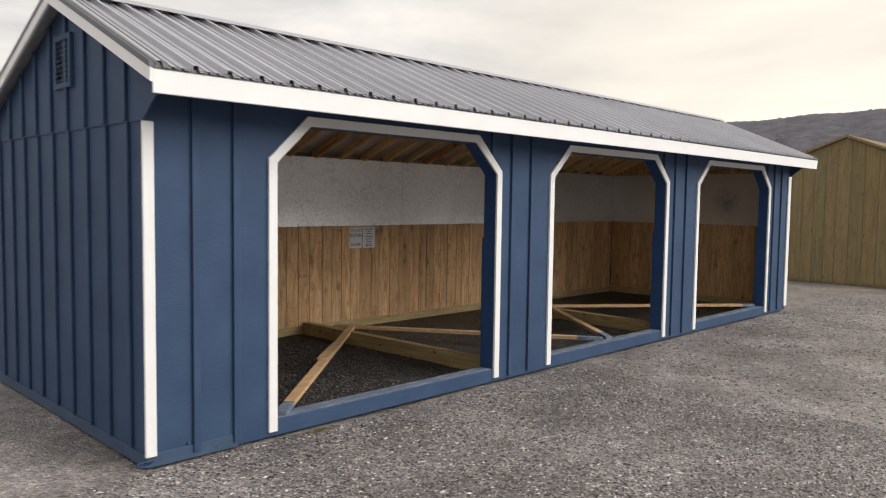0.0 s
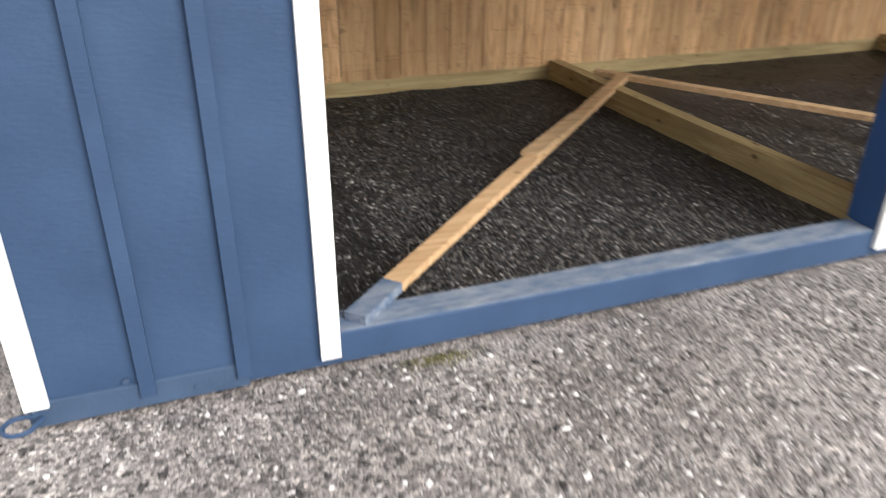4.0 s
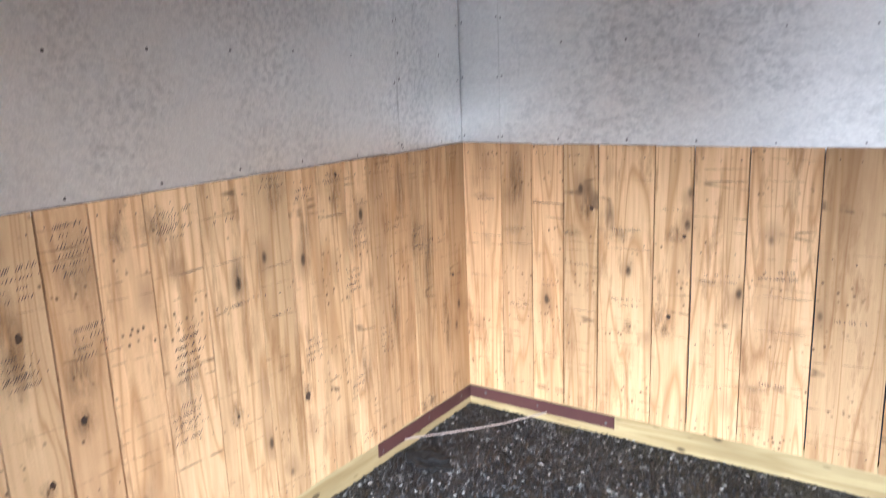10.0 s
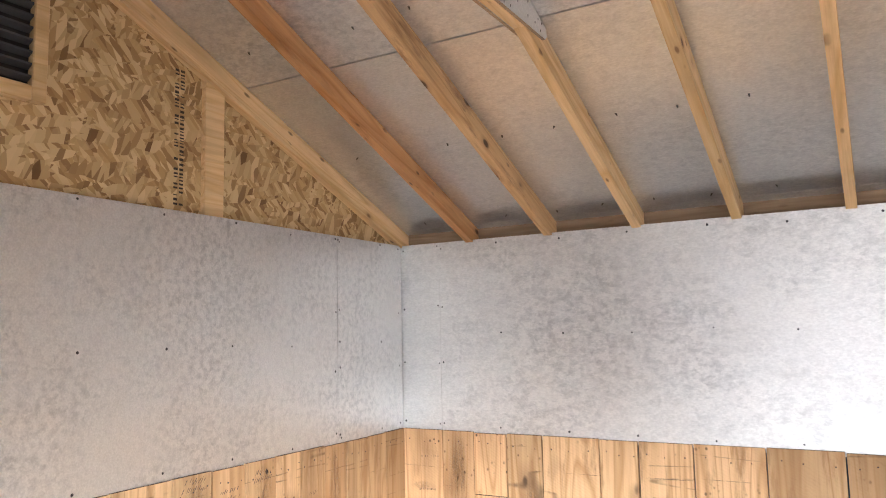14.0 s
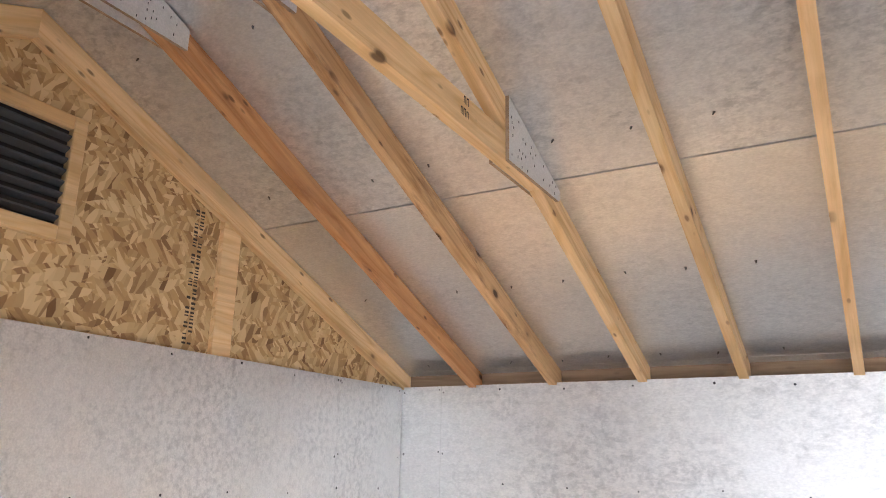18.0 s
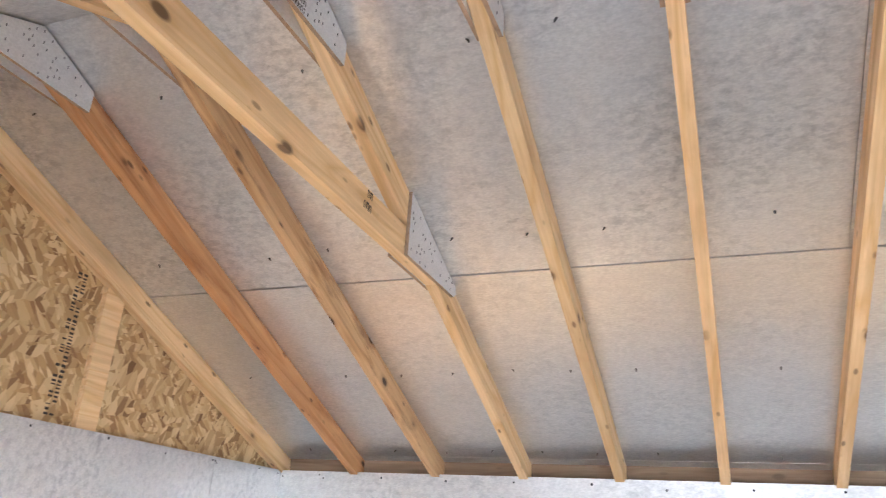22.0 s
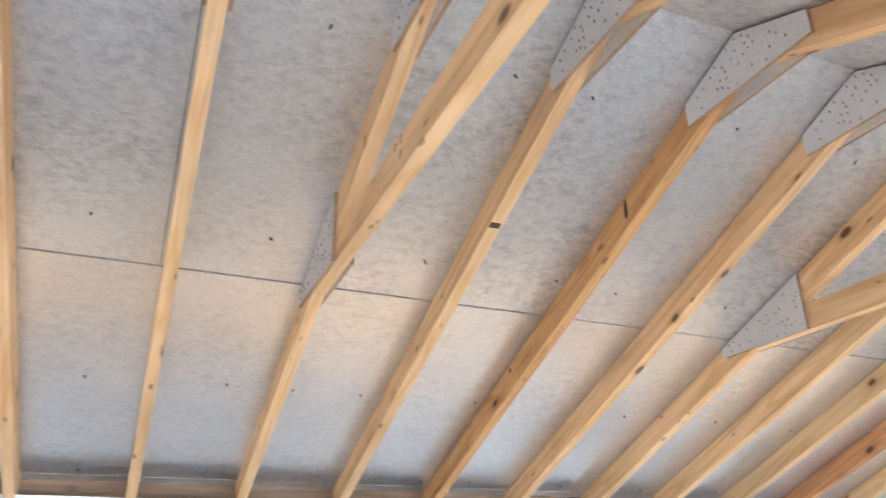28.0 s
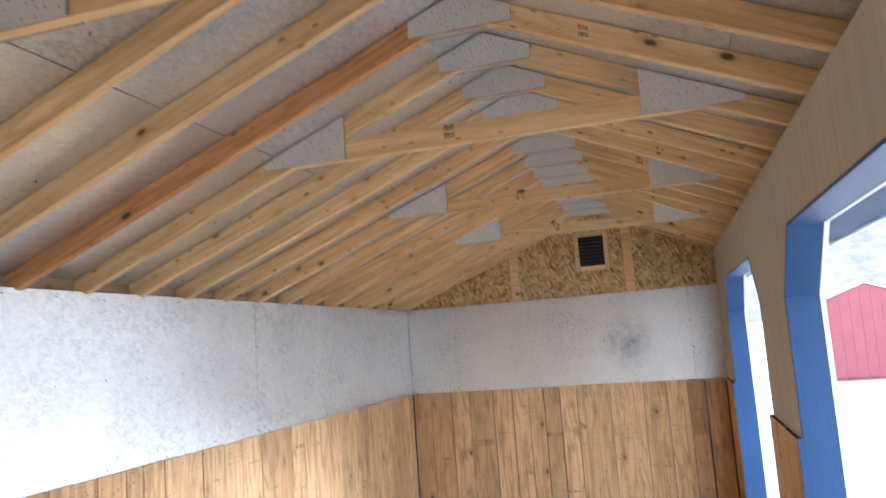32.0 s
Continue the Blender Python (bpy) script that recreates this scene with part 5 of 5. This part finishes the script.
# weather stains: ragged brown blotches, thin enough for the grain to show through
def stain_mat(name, tone, most):
    m = Mat(name, 0.85)
    m.color(tone)
    flat = m.t.nodes.new("ShaderNodeVectorMath")
    flat.operation = "MULTIPLY"
    flat.inputs[1].default_value = (1, 1, 0)
    m.link(m.coord, flat.inputs[0])
    size = m.t.nodes.new("ShaderNodeVectorMath")
    size.operation = "LENGTH"
    m.link(flat.outputs[0], size.inputs[0])
    soft = m.ramp(size.outputs["Value"], (0.1, (1, 1, 1)), (0.95, (0, 0, 0)))
    ragged = m.ramp(m.noise(m.mapping((2.6, 1.1, 1)), 1.4, 6, 0.72), (0.36, (0, 0, 0)), (0.66, (most,) * 3))
    m.link(m.mix(1.0, soft, ragged, "MULTIPLY"), m.b.inputs["Alpha"])
    return m.m


STAIN_BROWN = stain_mat("brown_stain", (0.17, 0.085, 0.032), 0.75)
STAIN_GREY = stain_mat("grey_stain", (0.13, 0.092, 0.056), 0.5)
stain_mesh = {}


def stain(wall, q, z, wide, tall, mat):
    """One blotch on a plank, wide by tall, lying a hair in front of it."""
    if mat.name not in stain_mesh:
        bm = B()
        ring = [bm.verts.new((math.cos(k * math.tau / 20), math.sin(k * math.tau / 20), 0)) for k in range(20)]
        bm.faces.new(ring)
        stain_mesh[mat.name] = mesh_of("stain", bm, mat)
    ob = part("stain", stain_mesh[mat.name], None, bpy.data.objects["wall_" + wall])
    ob.scale = (wide / 2, tall / 2, 1)
    ob.location = (q, IY1 - 0.0024, z) if wall == "back" else (IX0 + 0.0024, q, z)
    ob.rotation_euler = (math.pi / 2, 0, 0) if wall == "back" else (math.pi / 2, 0, math.pi / 2)


for q, z, w, h in ((1.23, 0.93, 0.13, 0.34), (1.224, 0.778, 0.11, 0.16), (1.05, 1.10, 0.13, 0.30), (2.366, 1.322, 0.12, 0.20), (2.73, 0.70, 0.09, 0.40), (2.134, 0.53, 0.08, 0.14), (1.778, 0.58, 0.08, 0.13), (3.0, 0.90, 0.10, 0.6), (2.80, 1.25, 0.09, 0.4), (1.09, 0.62, 0.07, 0.09), (3.14, 0.55, 0.10, 0.5)):
    stain("left", q, z, w, h, STAIN_BROWN)
for q, z, w, h in ((1.27, 1.25, 0.14, 0.30), (1.53, 1.32, 0.16, 0.16), (1.84, 1.08, 0.09, 0.26), (1.06, 0.98, 0.13, 0.22), (2.04, 1.34, 0.12, 0.16), (2.19, 1.18, 0.10, 0.3), (2.46, 1.10, 0.12, 0.25), (1.60, 0.75, 0.12, 0.4), (2.90, 1.02, 0.12, 0.3), (1.40, 1.30, 0.12, 0.14), (2.5, 0.5, 0.1, 0.3)):
    stain("left", q, z, w, h, STAIN_GREY)
for q, z, w, h in ((0.356, 1.23, 0.13, 0.44), (1.095, 0.62, 0.16, 0.22), (0.72, 1.13, 0.10, 0.16), (1.139, 1.04, 0.10, 0.10), (0.929, 0.58, 0.06, 0.10), (2.08, 1.0, 0.14, 0.5), (2.28, 0.75, 0.14, 0.5), (2.9, 0.9, 0.12, 0.3), (3.6, 1.0, 0.12, 0.24), (4.05, 0.6, 0.12, 0.2), (4.9, 0.55, 0.1, 0.25), (5.6, 0.95, 0.12, 0.3)):
    stain("back", q, z, w, h, STAIN_BROWN)
for q, z, w, h in ((0.16, 1.16, 0.17, 0.05), (0.33, 1.0, 0.14, 0.06), (1.28, 0.84, 0.16, 0.06), (1.51, 0.39, 0.20, 0.05), (0.88, 1.02, 0.20, 0.10), (0.65, 1.01, 0.14, 0.06)):
    stain("back", q, z, w, h, STAIN_GREY)
for q, z, w, h, n_ in ((1.59, 1.31, 0.16, 0.10, 40), (1.60, 0.886, 0.14, 0.22, 30), (2.04, 1.387, 0.12, 0.05, 20), (2.93, 1.017, 0.13, 0.10, 20), (2.96, 0.16, 0.12, 0.12, 20), (1.56, 0.62, 0.14, 0.10, 20), (1.076, 0.99, 0.13, 0.12, 20), (3.02, 0.94, 0.10, 0.06, 20), (2.72, 1.11, 0.11, 0.05, 20)):
    saw_marks("left", q, z, w, h, n_, 0.7)


# ---- stamps and printing that cannot be read ----
STAMP = Mat("stamp_ink", 0.8).color((0.055, 0.04, 0.03)).m


def stamp(parent, x, y, z, rows_, chars, size, seed, slope=0.0):
    """Short bars in rows, like worn print, on a face across x."""
    rng = random.Random(seed)
    bm = B()
    for r in range(rows_):
        for c_ in range(chars):
            if rng.random() < 0.12:
                continue
            w, h = size * rng.uniform(0.25, 0.42), size * rng.uniform(0.7, 1.0)
            yc, zc = y + c_ * size * 0.62, z - r * size * 1.35 + slope * c_ * size * 0.62
            for off in (-0.5, 0.5):
                yy = yc + off * w
                vs = [bm.verts.new((x, a, b)) for a, b in ((yy - w * 0.22, zc), (yy + w * 0.22, zc), (yy + w * 0.22, zc + h), (yy - w * 0.22, zc + h))]
                bm.faces.new(vs)
            vs = [bm.verts.new((x, a, b)) for a, b in ((yc - w * 0.5, zc + h * 0.8), (yc + w * 0.5, zc + h * 0.8), (yc + w * 0.5, zc + h), (yc - w * 0.5, zc + h))]
            bm.faces.new(vs)
    tagged(part("stamp", bm, STAMP, parent), "worn dark lumber stamp", kind="stuff")


trusses = sorted((o for o in bpy.data.objects if o.name.startswith("roof_truss")), key=lambda o: o.location.x)
for k in (3, 7, 11, 15, 19, 23):
    stamp(trusses[k], -0.0188, 1.42, 2.862, 2, 3, 0.026, k)
    stamp(trusses[k], 0.0188, 1.66, 2.862, 2, 3, 0.026, k + 40)
for k in range(8, 20):
    y = 0.55 + 0.12 * (k % 3)
    stamp(trusses[k], -0.0195, y, under(y) + 0.055, 2, 3, 0.02, k + 80, SLOPE_F)
stamp(trusses[11], -0.0325, 1.09, 3.14, 2, 18, 0.016, 201)
stamp(trusses[11], -0.0325, 0.36, 2.89, 1, 8, 0.026, 202)
stamp(trusses[3], 0.0325, 1.13, 3.14, 2, 14, 0.016, 203)
stamp(trusses[4], -0.0325, 1.13, 3.14, 2, 14, 0.016, 204)
left = bpy.data.objects["wall_left"]
bm = B()
rng = random.Random(5)
z = 2.36
while z < 2.86:
    h = rng.uniform(0.006, 0.016)
    for off in (0.0, 0.024):
        if rng.random() < 0.8:
            vs = [bm.verts.new((IX0 - 0.0475, a, b)) for a, b in ((1.962 + off, z), (1.98 + off, z), (1.98 + off, z + h * 0.6), (1.962 + off, z + h * 0.6))]
            bm.faces.new(vs)
    z += h + 0.003
tagged(part("stamp", bm, STAMP, left), "upright line of worn print on the strand board", kind="stuff")
